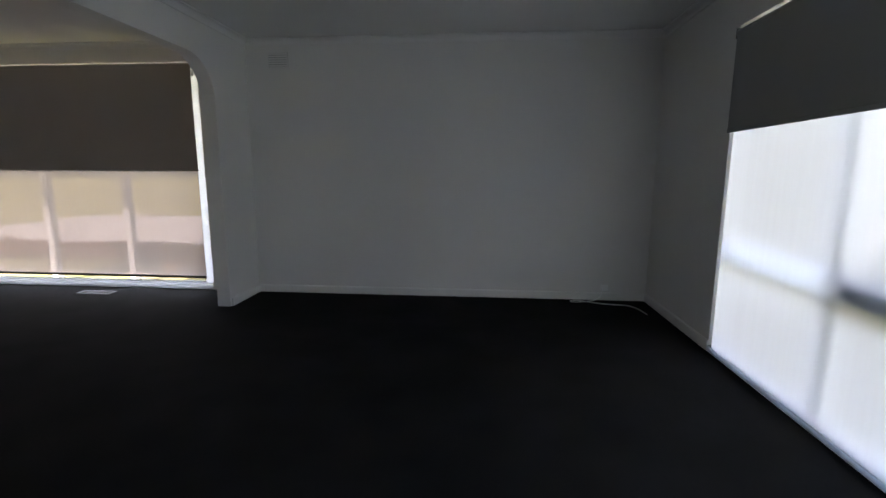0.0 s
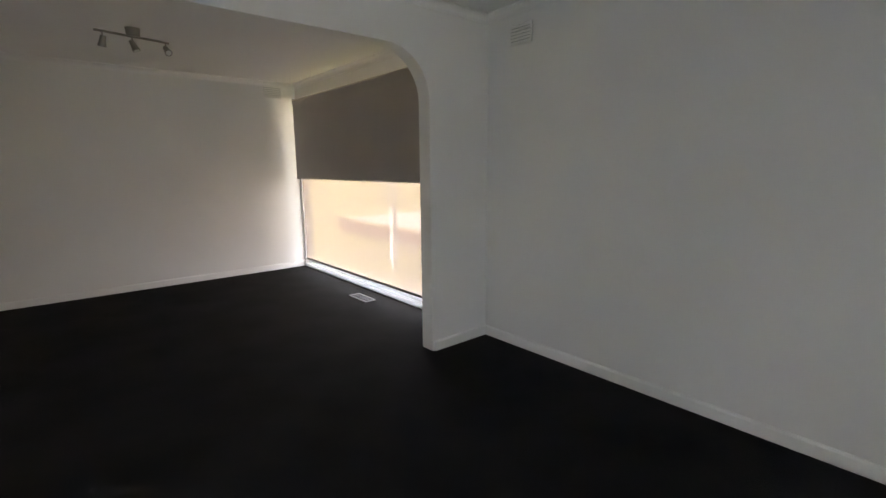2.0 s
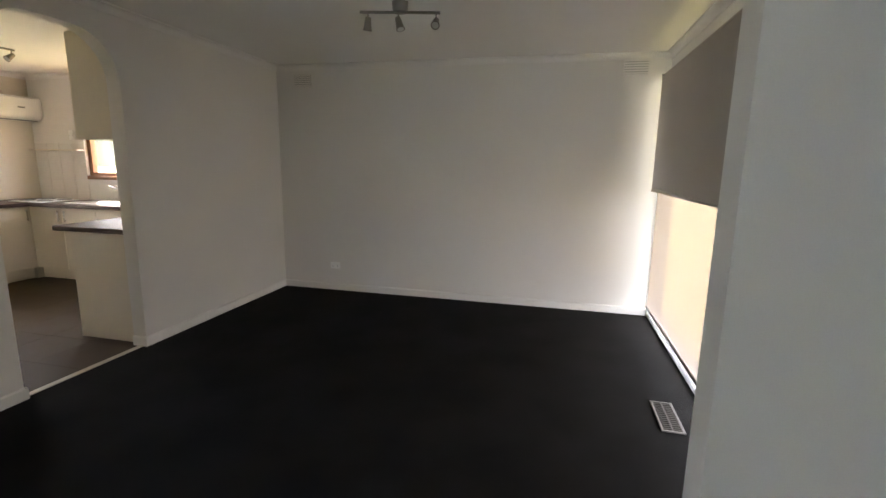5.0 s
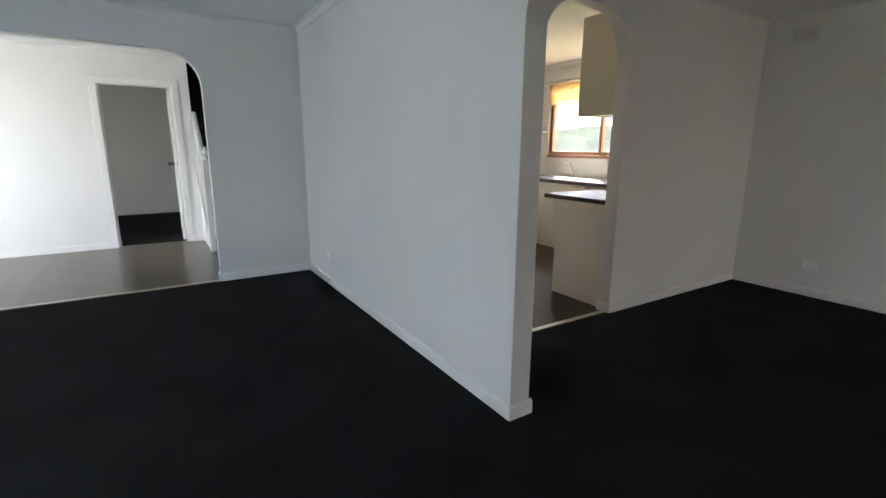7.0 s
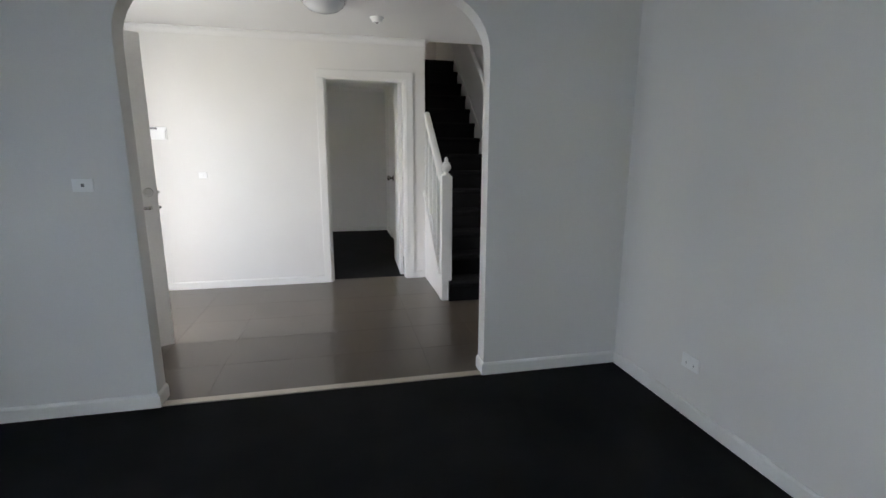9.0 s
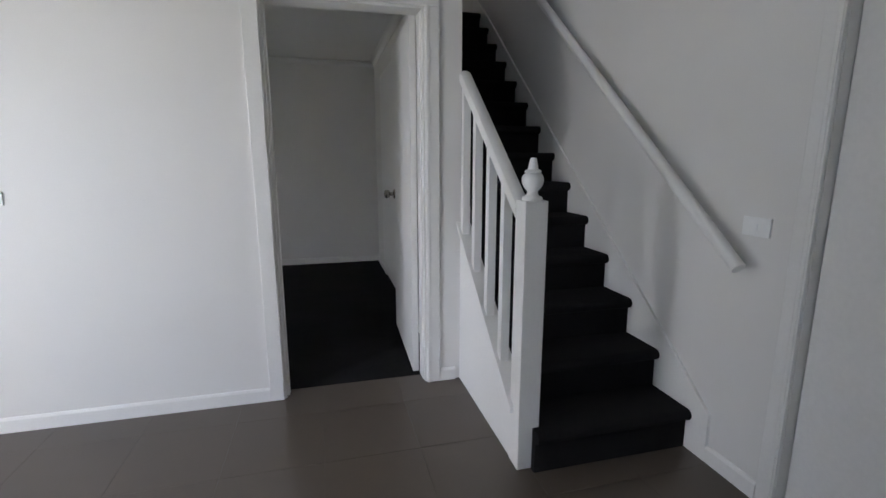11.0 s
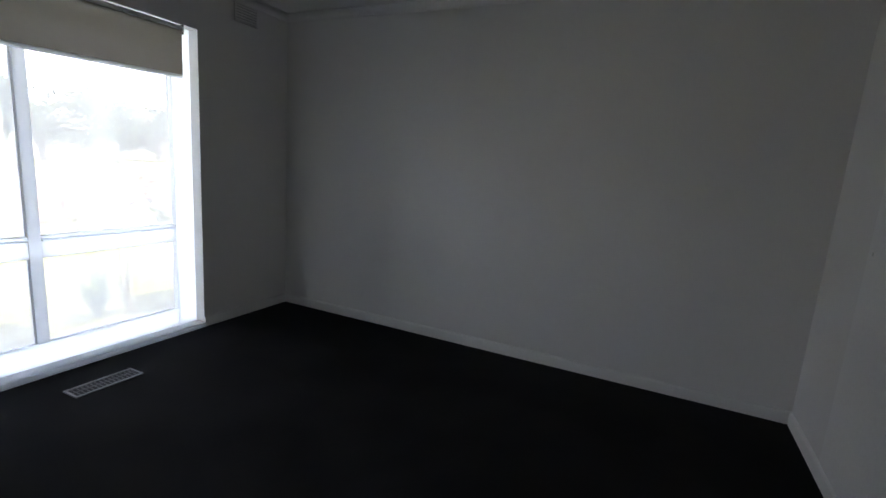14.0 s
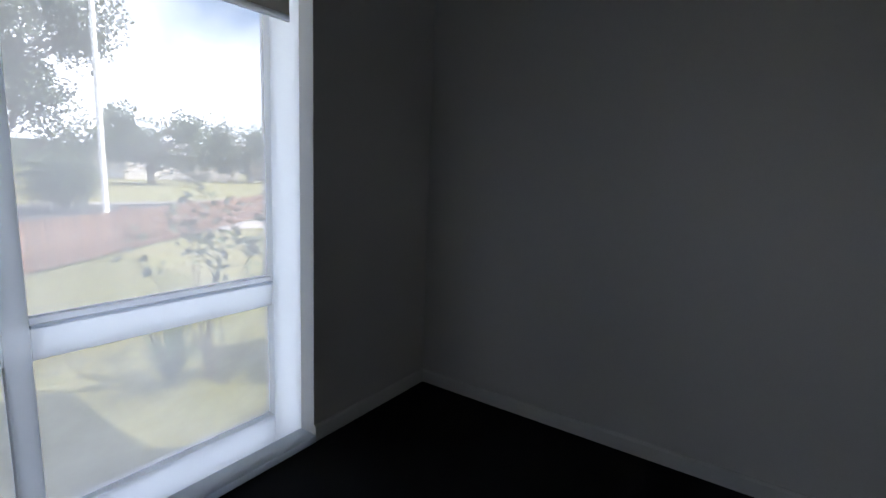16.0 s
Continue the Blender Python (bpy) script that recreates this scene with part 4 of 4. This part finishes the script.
base_unit("cream kitchen drawers with steel handles", -2.62, KB, -2.0, KB + 0.56, '+y', 1, drawers=3)
base_unit("cream kitchen cupboard with a steel bar handle", -3.0, KB, -2.62, KB + 0.56, '+y', 1)
base_unit("cream kitchen cupboards under the sink window", DX, -6.86, DX + 0.54, -5.9, '+x', 2)
base_unit("cream kitchen cupboards along the window wall", DX, -5.9, DX + 0.54, -4.95, '+x', 2)
tagged(part("corner_panel", boxes((DX, KB, 0.0, -3.0, -6.86, 0.86)), LAMINATE, None), "cream corner kitchen cabinet", "cabinet")
top = thing("kitchen_benchtop", (-3.2, -6.5, 0.86), "dark brown L-shaped laminate benchtop on cream cabinets", "benchtop")
part("slab", prism([(DX, KB), (-1.95, KB), (-1.95, KB + 0.62), (DX + 0.60, KB + 0.62), (DX + 0.60, -4.95), (DX, -4.95)], 'z', 0.86, 0.90), BENCH, top)
pen = thing("peninsula_cabinet", (-2.0, -4.3, 0), "cream end panel cabinet beside the kitchen arch", "cabinet")
part("body", boxes((-2.28, -4.55, 0.13, -1.704, KY - 0.117, 0.855), bevel=0.002), LAMINATE, pen)
part("end_panel", boxes((-1.703, -4.57, 0.0, -1.685, KY - 0.117, 0.8545), bevel=0.002), LAMINATE, pen)
part("back_panel", boxes((-2.30, -4.57, 0.13, -1.7035, -4.551, 0.8545), bevel=0.002), LAMINATE, pen)
part("kickboard", boxes((-2.25, -4.52, 0.0, -1.704, KY - 0.117, 0.1295)), LAMINATE, pen)
ptop = thing("peninsula_benchtop", (-2.0, -4.35, 0.855), "dark brown laminate benchtop with rounded edge", "benchtop")
part("slab", boxes((-2.36, -4.71, 0.856, -1.66, KY - 0.117, 0.894), bevel=0.006), BENCH, ptop)
upper = thing("wall_cabinet", (-2.0, -4.2, 1.55), "cream overhead cupboard by the kitchen arch", "cabinet")
part("body", boxes((-2.55, -4.385, 1.55, -1.69, KY - 0.117, 2.30), bevel=0.002), LAMINATE, upper)
for u0, u1 in ((-2.545, -2.125), (-2.12, -1.695)):
    dd = part("cabinet_door", boxes((u0, -4.403, 1.552, u1, -4.386, 2.298), bevel=0.002), LAMINATE, upper)
    part("handle", boxes((u1 - 0.06, -4.425, 1.60, u1 - 0.05, -4.404, 1.72), bevel=0.002), METAL, dd)
sink = thing("kitchen_sink", (-3.27, -6.0, 0.9), "stainless steel sink under the kitchen window", "sink")
part("bowl", boxes((-3.50, -6.40, 0.901, -3.06, -6.36, 0.912), (-3.50, -5.64, 0.901, -3.06, -5.60, 0.912), (-3.50, -6.36, 0.901, -3.46, -5.64, 0.912), (-3.10, -6.36, 0.901, -3.06, -5.64, 0.912), (-3.46, -6.36, 0.901, -3.10, -5.64, 0.904), bevel=0.002), STEEL, sink)
tap = thing("kitchen_tap", (-3.49, -6.05, 0.912), "chrome mixer tap behind the sink", "tap")
bm = rod(bmesh.new(), (-3.48, -6.05, 0.912), (-3.48, -6.05, 1.05), 0.016, 0.014)
rod(bm, (-3.48, -6.05, 1.045), (-3.33, -6.05, 1.10), 0.011, 0.010)
part("spout", smooth(bm), METAL, tap)
part("lever", smooth(rod(bmesh.new(), (-3.48, -6.05, 1.05), (-3.44, -6.08, 1.10), 0.007, 0.009)), METAL, tap)
cook = thing("cooktop", (-3.25, -6.95, 0.9), "white enamel cooktop at the bench corner", "cooktop")
part("plate", boxes((-3.52, -7.2, 0.901, -3.02, -6.68, 0.909), bevel=0.003), PLASTIC, cook)
for cxx, cyy in ((-3.38, -7.07), (-3.38, -6.81), (-3.15, -7.07), (-3.15, -6.81)):
    part("burner", smooth(rod(bmesh.new(), (cxx, cyy, 0.909), (cxx, cyy, 0.916), 0.075, 0.07, 24)), GREYPL, cook)
ac = thing("air_conditioner", (-3.24, KB + 0.1, 1.98), "white wall-mounted split air conditioner high in the corner", "air conditioner")
shell = [(KB + 0.001, 1.86), (KB + 0.001, 2.14), (KB + 0.17, 2.14), (KB + 0.205, 2.115), (KB + 0.21, 1.98)] + [(KB + 0.11 + 0.10 * math.cos(radians(a)), 1.955 - 0.095 * math.sin(radians(a))) for a in (0, 20, 40, 60, 80)]
part("housing", smooth(prism(shell, 'x', -3.555, -2.99), 30), PLASTIC, ac)
part("end_cap", prism([(u + (0.003 if u > KB + 0.05 else 0), z) for u, z in shell], 'x', -2.991, -2.975), PLASTIC, ac)
part("louvre", boxes((-3.52, KB + 0.10, 1.8565, -3.03, KB + 0.165, 1.8635), bevel=0.002), GREYPL, ac, "grey air outlet flap")
part("badge", boxes((-3.36, KB + 0.2095, 2.0, -3.28, KB + 0.2125, 2.015)), GREYPL, ac)
shelf = thing("wall_shelf", (DX, -7.0, 1.51), "thin dark-edged shelf line above the kitchen bench", "shelf")
part("board", boxes((DX + 0.007, KB + 0.02, 1.505, DX + 0.10, -6.63, 1.52), bevel=0.002), LAMINATE, shelf)
splash = thing("splashback", (DX, -6.8, 0.9), "white tiled splashback behind the kitchen bench", "splashback", kind="structure")
sm = mesh_of("tile", boxes((0.0005, 0.002, 0.002, 0.007, 0.198, 0.228), bevel=0.001), SPLASH)
for r in range(3):
    for c in range(4):
        ob = new("tile", sm)
        ob.parent = splash
        ob.location = (0, KB + 0.005 + c * 0.2 + 6.8, 0.005 + r * 0.23)
wall_plate("power_outlet", "white power outlet above the splashback", "outlet", 'x', DX, 1, -6.80, 1.70, 0.075, 0.115, SOCK)
kb = thing("roller_blind", (DX + 0.03, -5.88, 2.19), "cream roller blind rolled up over the kitchen window", "blind")
part("tube", smooth(rod(bmesh.new(), (DX + 0.03, -6.64, 2.17), (DX + 0.03, -5.13, 2.17), 0.022, seg=18)), LAMINATE, kb)
part("cloth", boxes((DX + 0.008, -6.63, 1.88, DX + 0.011, -5.14, 2.17)), CREAM_CLOTH, kb)
part("hem_bar", boxes((DX + 0.004, -6.63, 1.868, DX + 0.015, -5.14, 1.884), bevel=0.002), LAMINATE, kb)

# ---- outside ----
G = -0.42
structure("ground", boxes((-400, -400, G - 0.5, 400, 400, G)), GRASS, "dry sunlit lawn and open ground", "ground")
structure("road", boxes((17.0, -300, G - 0.1, 24.0, 300, G + 0.012)), ASPHALT, "grey asphalt street", "road")
structure("pavement", boxes((14.6, -300, G - 0.1, 16.4, 300, G + 0.02), (-12, 5.2, G - 0.1, 14.6, 11.5, G + 0.016)), CONCRETE, "pale concrete footpath and drive", "pavement")
structure("kerb", boxes((16.75, -300, G - 0.1, 17.0, 300, G + 0.10), (24.0, -300, G - 0.1, 24.25, 300, G + 0.10)), CONCRETE, "concrete kerb", "kerb")
structure("house_base", boxes((DX - T - 0.1, KB - T - 0.1, G - 0.1, RX + T + 0.1, 0.25, -0.125), (0, EY - 0.2, G - 0.1, BX + T + 0.1, KB, -0.125)), BRICK, "brown brick base of the house", "base")
structure("roof", boxes((DX - 0.35, KB - 0.35, H + 0.16, RX + 0.75, 0.75, H + 0.34), (0.9, EY - 0.7, H + 0.16, BX + 0.7, KB - 0.7, H + 0.34)), ROOFM, "low roof with wide eaves", "roof")
structure("porch_floor", boxes((RX + T, -8.7, G, RX + 1.6, -6.3, -0.06)), CONCRETE, "concrete porch at the front door", "porch")


def picket_fence(label, p, q, mat, h=0.78, step=0.113, wid=0.082):
    """A timber picket fence from p to q: posts, two rails, pickets with eased tops."""
    p, q = Vector((*p, G)), Vector((*q, G))
    d = q - p
    L = d.length
    th = thing("picket_fence", p, label, "fence")
    rot = Matrix.Translation(p) @ Matrix.Rotation(math.atan2(d.y, d.x), 4, 'Z')

    def put(nm, me, off):
        ob = new(nm, me)
        ob.parent = th
        ob.matrix_parent_inverse = Matrix.Translation(p).inverted()
        ob.matrix_basis = rot @ Matrix.Translation(off)
    pm = mesh_of("picket", prism([(-wid / 2, 0.06), (wid / 2, 0.06), (wid / 2, h - 0.012), (wid / 2 - 0.012, h), (-wid / 2 + 0.012, h), (-wid / 2, h - 0.012)], 'y', -0.03, -0.012), mat)
    om = mesh_of("post", boxes((-0.05, -0.011, 0, 0.05, 0.08, h + 0.06), bevel=0.006), mat)
    rm = mesh_of("rail", boxes((0, -0.011, -0.035, L, 0.03, 0.035), bevel=0.003), mat)
    for z in (min(0.20, h * 0.4), h - 0.10):
        put("rail", rm, (0, 0, z))
    for i in range(int(L / 2.4) + 1):
        put("post", om, (min(L, i * 2.4), 0.02, 0))
    for i in range(int(L / step)):
        put("picket", pm, (0.03 + i * step, 0, 0.004 * math.sin(i * 12.9)))
    return th


picket_fence("weathered reddish timber picket fence along the street", (11.3, 4.0), (11.3, -11.8), TIMBER)
picket_fence("weathered timber picket fence round the front garden", (11.35, -11.9), (17.6, -20.5), TIMBER)
picket_fence("low pale timber picket fence outside the living room", (5.5, 1.7), (5.5, -0.7), PALE, h=0.46)
picket_fence("pale new timber picket fence beside the veranda", (-2.75, 2.4), (-1.5, 2.45), PALE, h=0.45)
picket_fence("low dark timber fence beyond the veranda", (-9.0, 3.4), (-2.8, 3.4), TIMBER, h=0.36)

rng = random.Random(5)


def leaf_cluster(bm, c, r, n, size, flat=0.6):
    for _ in range(n):
        v = Vector((rng.gauss(0, 1), rng.gauss(0, 1), rng.gauss(0, 1) * flat)).normalized() * r * rng.random() ** 0.4
        p = Vector(c) + v
        u = Vector((rng.gauss(0, 1), rng.gauss(0, 1), rng.gauss(0, 0.7))).normalized()
        w = u.orthogonal().normalized() * size * 0.3
        u = u * size * (0.6 + 0.8 * rng.random())
        a = [bm.verts.new(p), bm.verts.new(p + u * 0.5 + w), bm.verts.new(p + u), bm.verts.new(p + u * 0.5 - w)]
        bm.faces.new(a)


def tree(label, x, y, h, r, clumps, leaves, size, trunk=0.25):
    th = thing("tree", (x, y, G), label, "tree")
    bm = bmesh.new()
    base = Vector((x, y, G - 0.1))
    pts = [base, base + Vector((0.1, 0.1, h * 0.25)), base + Vector((-0.1, 0.25, h * 0.5)), base + Vector((0.2, 0.1, h * 0.8))]
    for i in range(3):
        rod(bm, pts[i], pts[i + 1], trunk * (1 - 0.27 * i), trunk * (1 - 0.27 * (i + 1)), 10)
    ends = []
    for k in range(clumps):
        s = pts[0].lerp(pts[3], 0.14 + 0.86 * rng.random())
        a = rng.random() * 6.283
        rr = r * (0.35 + 0.65 * rng.random())
        e = Vector((x + rr * math.cos(a), y + rr * math.sin(a), s.z + h * (0.05 + 0.28 * rng.random())))
        m = s.lerp(e, 0.5) + Vector((0, 0, 0.2))
        rod(bm, s, m, trunk * 0.28, trunk * 0.18, 6)
        rod(bm, m, e, trunk * 0.18, trunk * 0.06, 6)
        ends.append(e)
    part("trunk", bm, BARK, th)
    bm = bmesh.new()
    for e in ends:
        leaf_cluster(bm, e, r * (0.22 + 0.16 * rng.random()), leaves, size)
    part("crown", bm, LEAF, th)
    return th


tree("tall spreading gum tree beyond the fence", 24.5, -14.6, 10.5, 3.6, 44, 620, 0.17, 0.30)
tree("tall leafy tree beside the street", 25.0, -9.6, 9.5, 3.8, 40, 520, 0.18, 0.28)
tree("tall leafy tree beside the street", 26.0, -4.0, 9.0, 3.8, 36, 420, 0.2, 0.28)
tree("leafy street tree across the road", 44.0, -28.0, 5.0, 4.2, 26, 200, 0.3, 0.3)
tree("leafy street tree across the road", 52.0, -42.0, 5.5, 4.8, 26, 200, 0.34, 0.3)
tree("leafy garden tree behind the drive", -4.5, 16.5, 6.5, 3.4, 24, 300, 0.22, 0.22)
tree("leafy garden tree behind the drive", -9.5, 17.5, 6.0, 3.2, 22, 300, 0.22, 0.2)

for bx, by, bh, br in ((20.5, -13.2, 2.2, 1.5), (21.0, -10.8, 1.9, 1.4), (21.5, -8.2, 2.0, 1.5), (21.2, -15.4, 1.5, 1.2)):
    bush = thing("bush", (bx, by, G), "dense dark green bush beyond the fence", "bush")
    bm, lb = bmesh.new(), bmesh.new()
    for k in range(14):
        a = rng.random() * 6.283
        e = Vector((bx + br * 0.7 * rng.random() * math.cos(a), by + br * 0.7 * rng.random() * math.sin(a), G + bh * (0.35 + 0.55 * rng.random())))
        rod(bm, (bx, by, G), e, 0.03, 0.012, 6)
        leaf_cluster(lb, e, br * 0.45, 190, 0.15, 0.8)
    part("branches", bm, BARK, bush)
    part("foliage", lb, SHRUBLEAF, bush)
pole = thing("street_pole", (16.2, -14.75, G), "slender pale street pole beside the road", "pole")
part("shaft", smooth(rod(bmesh.new(), (16.2, -14.75, G), (16.2, -14.75, 9.0), 0.075, 0.045, 12)), PLASTIC, pole)


def shrub(label, x, y, h, stems, leaves, size, spread, bare=1, thick=0.012):
    """Thin branching stems; leaves begin above the lowest `bare` joints."""
    th = thing("shrub", (x, y, G), label, "shrub")
    bm, lb = bmesh.new(), bmesh.new()
    for k in range(stems):
        a, lean = rng.random() * 6.283, spread * (0.3 + 0.7 * rng.random())
        tall = h * (0.65 + 0.35 * rng.random())
        p = Vector((x + rng.uniform(-.05, .05), y + rng.uniform(-.05, .05), G))
        for s in range(5):
            f = (s + 1) / 5
            q = Vector((x + lean * math.cos(a) * f ** 1.4 + rng.uniform(-.05, .05), y + lean * math.sin(a) * f ** 1.4 + rng.uniform(-.05, .05), G + tall * f))
            rod(bm, p, q, thick * (1 - 0.16 * s), thick * (0.84 - 0.16 * s), 6)
            if s >= bare:
                leaf_cluster(lb, q, 0.10, leaves, size)
                tw = q + Vector((rng.uniform(-.2, .2), rng.uniform(-.2, .2), rng.uniform(0.02, .16)))
                rod(bm, q, tw, thick * 0.35, thick * 0.2, 5)
                leaf_cluster(lb, tw, 0.06, max(3, leaves // 2), size)
            p = q
    part("stems", bm, BARK, th)
    part("leaves", lb, SHRUBLEAF, th)
    return th


def strap_plant(label, x, y, n, length):
    th = thing("strap_leaf_plant", (x, y, G), label, "plant")
    for k in range(n):
        a, l, up = rng.random() * 6.283, length * (0.7 + 0.5 * rng.random()), 0.55 + 0.5 * rng.random()
        bm = bmesh.new()
        rows = []
        for s in range(7):
            f = s / 6
            r_, z_ = l * f * 0.8, G + l * up * math.sin(f * 2.3) * 0.9
            w_ = 0.018 * (1 - f * 0.85)
            c = Vector((x + r_ * math.cos(a), y + r_ * math.sin(a), z_))
            o = Vector((-math.sin(a), math.cos(a), 0)) * w_
            rows.append((bm.verts.new(c - o), bm.verts.new(c + o)))
        for r0, r1 in zip(rows, rows[1:]):
            bm.faces.new((r0[0], r0[1], r1[1], r1[0]))
        part("leaf", bm, SHRUBLEAF, th)
    return th


shrub("straggly rose bush with thin stems outside the bedroom window", 6.55, -11.95, 1.62, 9, 6, 0.075, 0.75, 3, 0.009)
shrub("dark leafy shrub at the side of the garden bed", 6.3, -12.75, 1.0, 18, 34, 0.06, 0.6)
shrub("leafy rose bush in front of the bedroom window", 6.7, -10.25, 0.78, 13, 7, 0.075, 0.42, 1, 0.007)
shrub("thin-stemmed rose bush in the garden bed", 6.75, -9.4, 0.85, 11, 7, 0.075, 0.45, 1, 0.007)
shrub("single tall rose cane with a few leaves by the window", 5.9, -10.42, 1.5, 2, 5, 0.07, 0.25, 4, 0.006)
strap_plant("clump of green strap leaves in the garden bed", 6.6, -11.68, 30, 0.62)


def grass_patch(x0, y0, x1, y1, n):
    me = bpy.data.meshes.new("grass")
    r = np.random.RandomState(3)
    px, py = r.uniform(x0, x1, n), r.uniform(y0, y1, n)
    hgt, an, ln = r.uniform(0.015, 0.05, n), r.uniform(0, 6.283, n), r.uniform(-0.03, 0.03, n)
    v = np.empty((n, 3, 3))
    v[:, 0] = np.stack([px - 0.005 * np.cos(an), py - 0.005 * np.sin(an), np.full(n, G)], 1)
    v[:, 1] = np.stack([px + 0.005 * np.cos(an), py + 0.005 * np.sin(an), np.full(n, G)], 1)
    v[:, 2] = np.stack([px + ln, py + ln, G + hgt], 1)
    me.from_pydata(v.reshape(-1, 3).tolist(), [], np.arange(3 * n).reshape(-1, 3).tolist())
    me.materials.append(BLADES)
    tagged(new("lawn_grass", me), "sunlit green and yellow lawn grass blades", "grass", kind="stuff")


grass_patch(5.0, -13.6, 13.0, -6.0, 42000)


def far_house(x, y, w, d, h, rz):
    th = thing("house", (x, y, G), "pale single-storey house across the street", "house")
    m = Matrix.Translation((x, y, G)) @ Matrix.Rotation(rz, 4, 'Z')
    part("wall", turned(boxes((-w / 2, -d / 2, 0, w / 2, d / 2, h)), m), HOUSEW, th)
    part("roof", turned(prism([(-d / 2 - 0.5, h), (d / 2 + 0.5, h), (0, h + 1.7)], 'x', -w / 2 - 0.5, w / 2 + 0.5), m), ROOFM, th)
    for u in (-w * 0.3, 0.1, w * 0.32):
        win = part("window", turned(boxes((u - 0.75, -d / 2 - 0.05, 0.9, u + 0.75, -d / 2 + 0.02, 2.1), bevel=0.01), m), FRAME, th)
        part("pane", turned(boxes((u - 0.66, -d / 2 - 0.06, 0.98, u + 0.66, -d / 2 - 0.045, 2.02)), m), DARKMETAL, win)


far_house(62, -38, 13, 8, 2.7, radians(-90))
far_house(60, -56, 12, 8, 2.7, radians(-90))
far_house(37, 2, 13, 8, 2.7, radians(-90))
far_house(-3, 26, 14, 8, 2.7, 0.0)
bm = bmesh.new()
for ring, (rad, hh) in enumerate(((150, 9.0), (190, 15.0))):
    prev = None
    for i in range(181):
        a = 2 * math.pi * i / 180
        z = hh * (0.6 + 0.5 * noise.noise(Vector((math.cos(a) * 3 + ring, math.sin(a) * 3, ring)))) + 1.2 * noise.noise(Vector((i * 0.7, ring, 3)))
        cur = (bm.verts.new((rad * math.cos(a), rad * math.sin(a), G)), bm.verts.new(((rad + 3) * math.cos(a), (rad + 3) * math.sin(a), G + max(1.0, z))))
        if prev:
            bm.faces.new((prev[0], cur[0], cur[1], prev[1]))
        prev = cur
tagged(new("backdrop_hills", mesh_of("backdrop_hills", bm, HILLS)), "low wooded hills on the horizon", "hills", kind="structure")
post1 = thing("veranda_post", (-2.88, 1.9, G), "white square veranda post outside the dining room", "post")
part("shaft", boxes((-2.93, 1.85, G, -2.83, 1.95, 2.58), bevel=0.006), FRAME, post1)
post2 = copy_thing(post1, Matrix.Translation((-4.13, 1.9, G)))
structure("veranda_roof", boxes((-6.0, 0.75, H + 0.17, 0.4, 2.9, H + 0.25)), ROOFM, "low veranda roof outside the dining room", "roof")
bell = thing("hanging_lantern", (-2.38, 2.4, 0.75), "small white bell-shaped lantern hanging from the veranda", "lantern")
bb = lathe([(0.065, 0.0), (0.058, 0.03), (0.04, 0.09), (0.03, 0.13), (0.012, 0.15), (0.004, 0.155)], 18)
bmesh.ops.translate(bb, vec=(-2.38, 2.4, 0.75), verts=bb.verts)
part("shade", smooth(bb), FRAME, bell)
part("cord", rod(bmesh.new(), (-2.38, 2.4, 0.90), (-2.38, 2.4, H + 0.17), 0.003, seg=6), DARKMETAL, bell)
pot = thing("garden_pot", (-2.2, 2.75, G), "white rounded garden pot behind the picket fence", "pot")
pp = lathe([(0.14, 0.0), (0.19, 0.12), (0.22, 0.34), (0.20, 0.47), (0.16, 0.52), (0.10, 0.55)], 22)
bmesh.ops.translate(pp, vec=(-2.2, 2.75, G), verts=pp.verts)
part("body", smooth(pp), FRAME, pot)


# ---- tiles, last ----
def lay_tiles(floor, x0, y0, x1, y1, size, ox, oy, mat):
    ts = size - 0.0014
    me = mesh_of("tile", boxes((0, 0, -0.012, ts, ts, -0.001), bevel=0.0004), mat)
    cut = {}
    i0 = math.floor((x0 - ox) / size)
    for i in range(i0, math.ceil((x1 - ox) / size)):
        for j in range(math.floor((y0 - oy) / size), math.ceil((y1 - oy) / size)):
            ax, ay = ox + i * size, oy + j * size
            bx0, by0, bx1, by1 = max(ax, x0), max(ay, y0), min(ax + ts, x1), min(ay + ts, y1)
            if bx1 - bx0 < 0.01 or by1 - by0 < 0.01:
                continue
            key = (round(bx1 - bx0, 3), round(by1 - by0, 3))
            m = me
            if key != (round(ts, 3), round(ts, 3)):
                if key not in cut:
                    cut[key] = mesh_of("tile", boxes((0, 0, -0.012, key[0], key[1], -0.001), bevel=0.0004), mat)
                m = cut[key]
            ob = new("tile", m)
            ob.parent = floor
            ob.location = (bx0, by0, 0)


lay_tiles(floor_foyer, 0.0, BY - 0.098, RX, FY - 0.045, 0.42, 2.02, -8.62, TILE)
lay_tiles(floor_kitchen, DX, KB, -T, KY - 0.06, 0.42, -1.2, -4.4, KTILE)
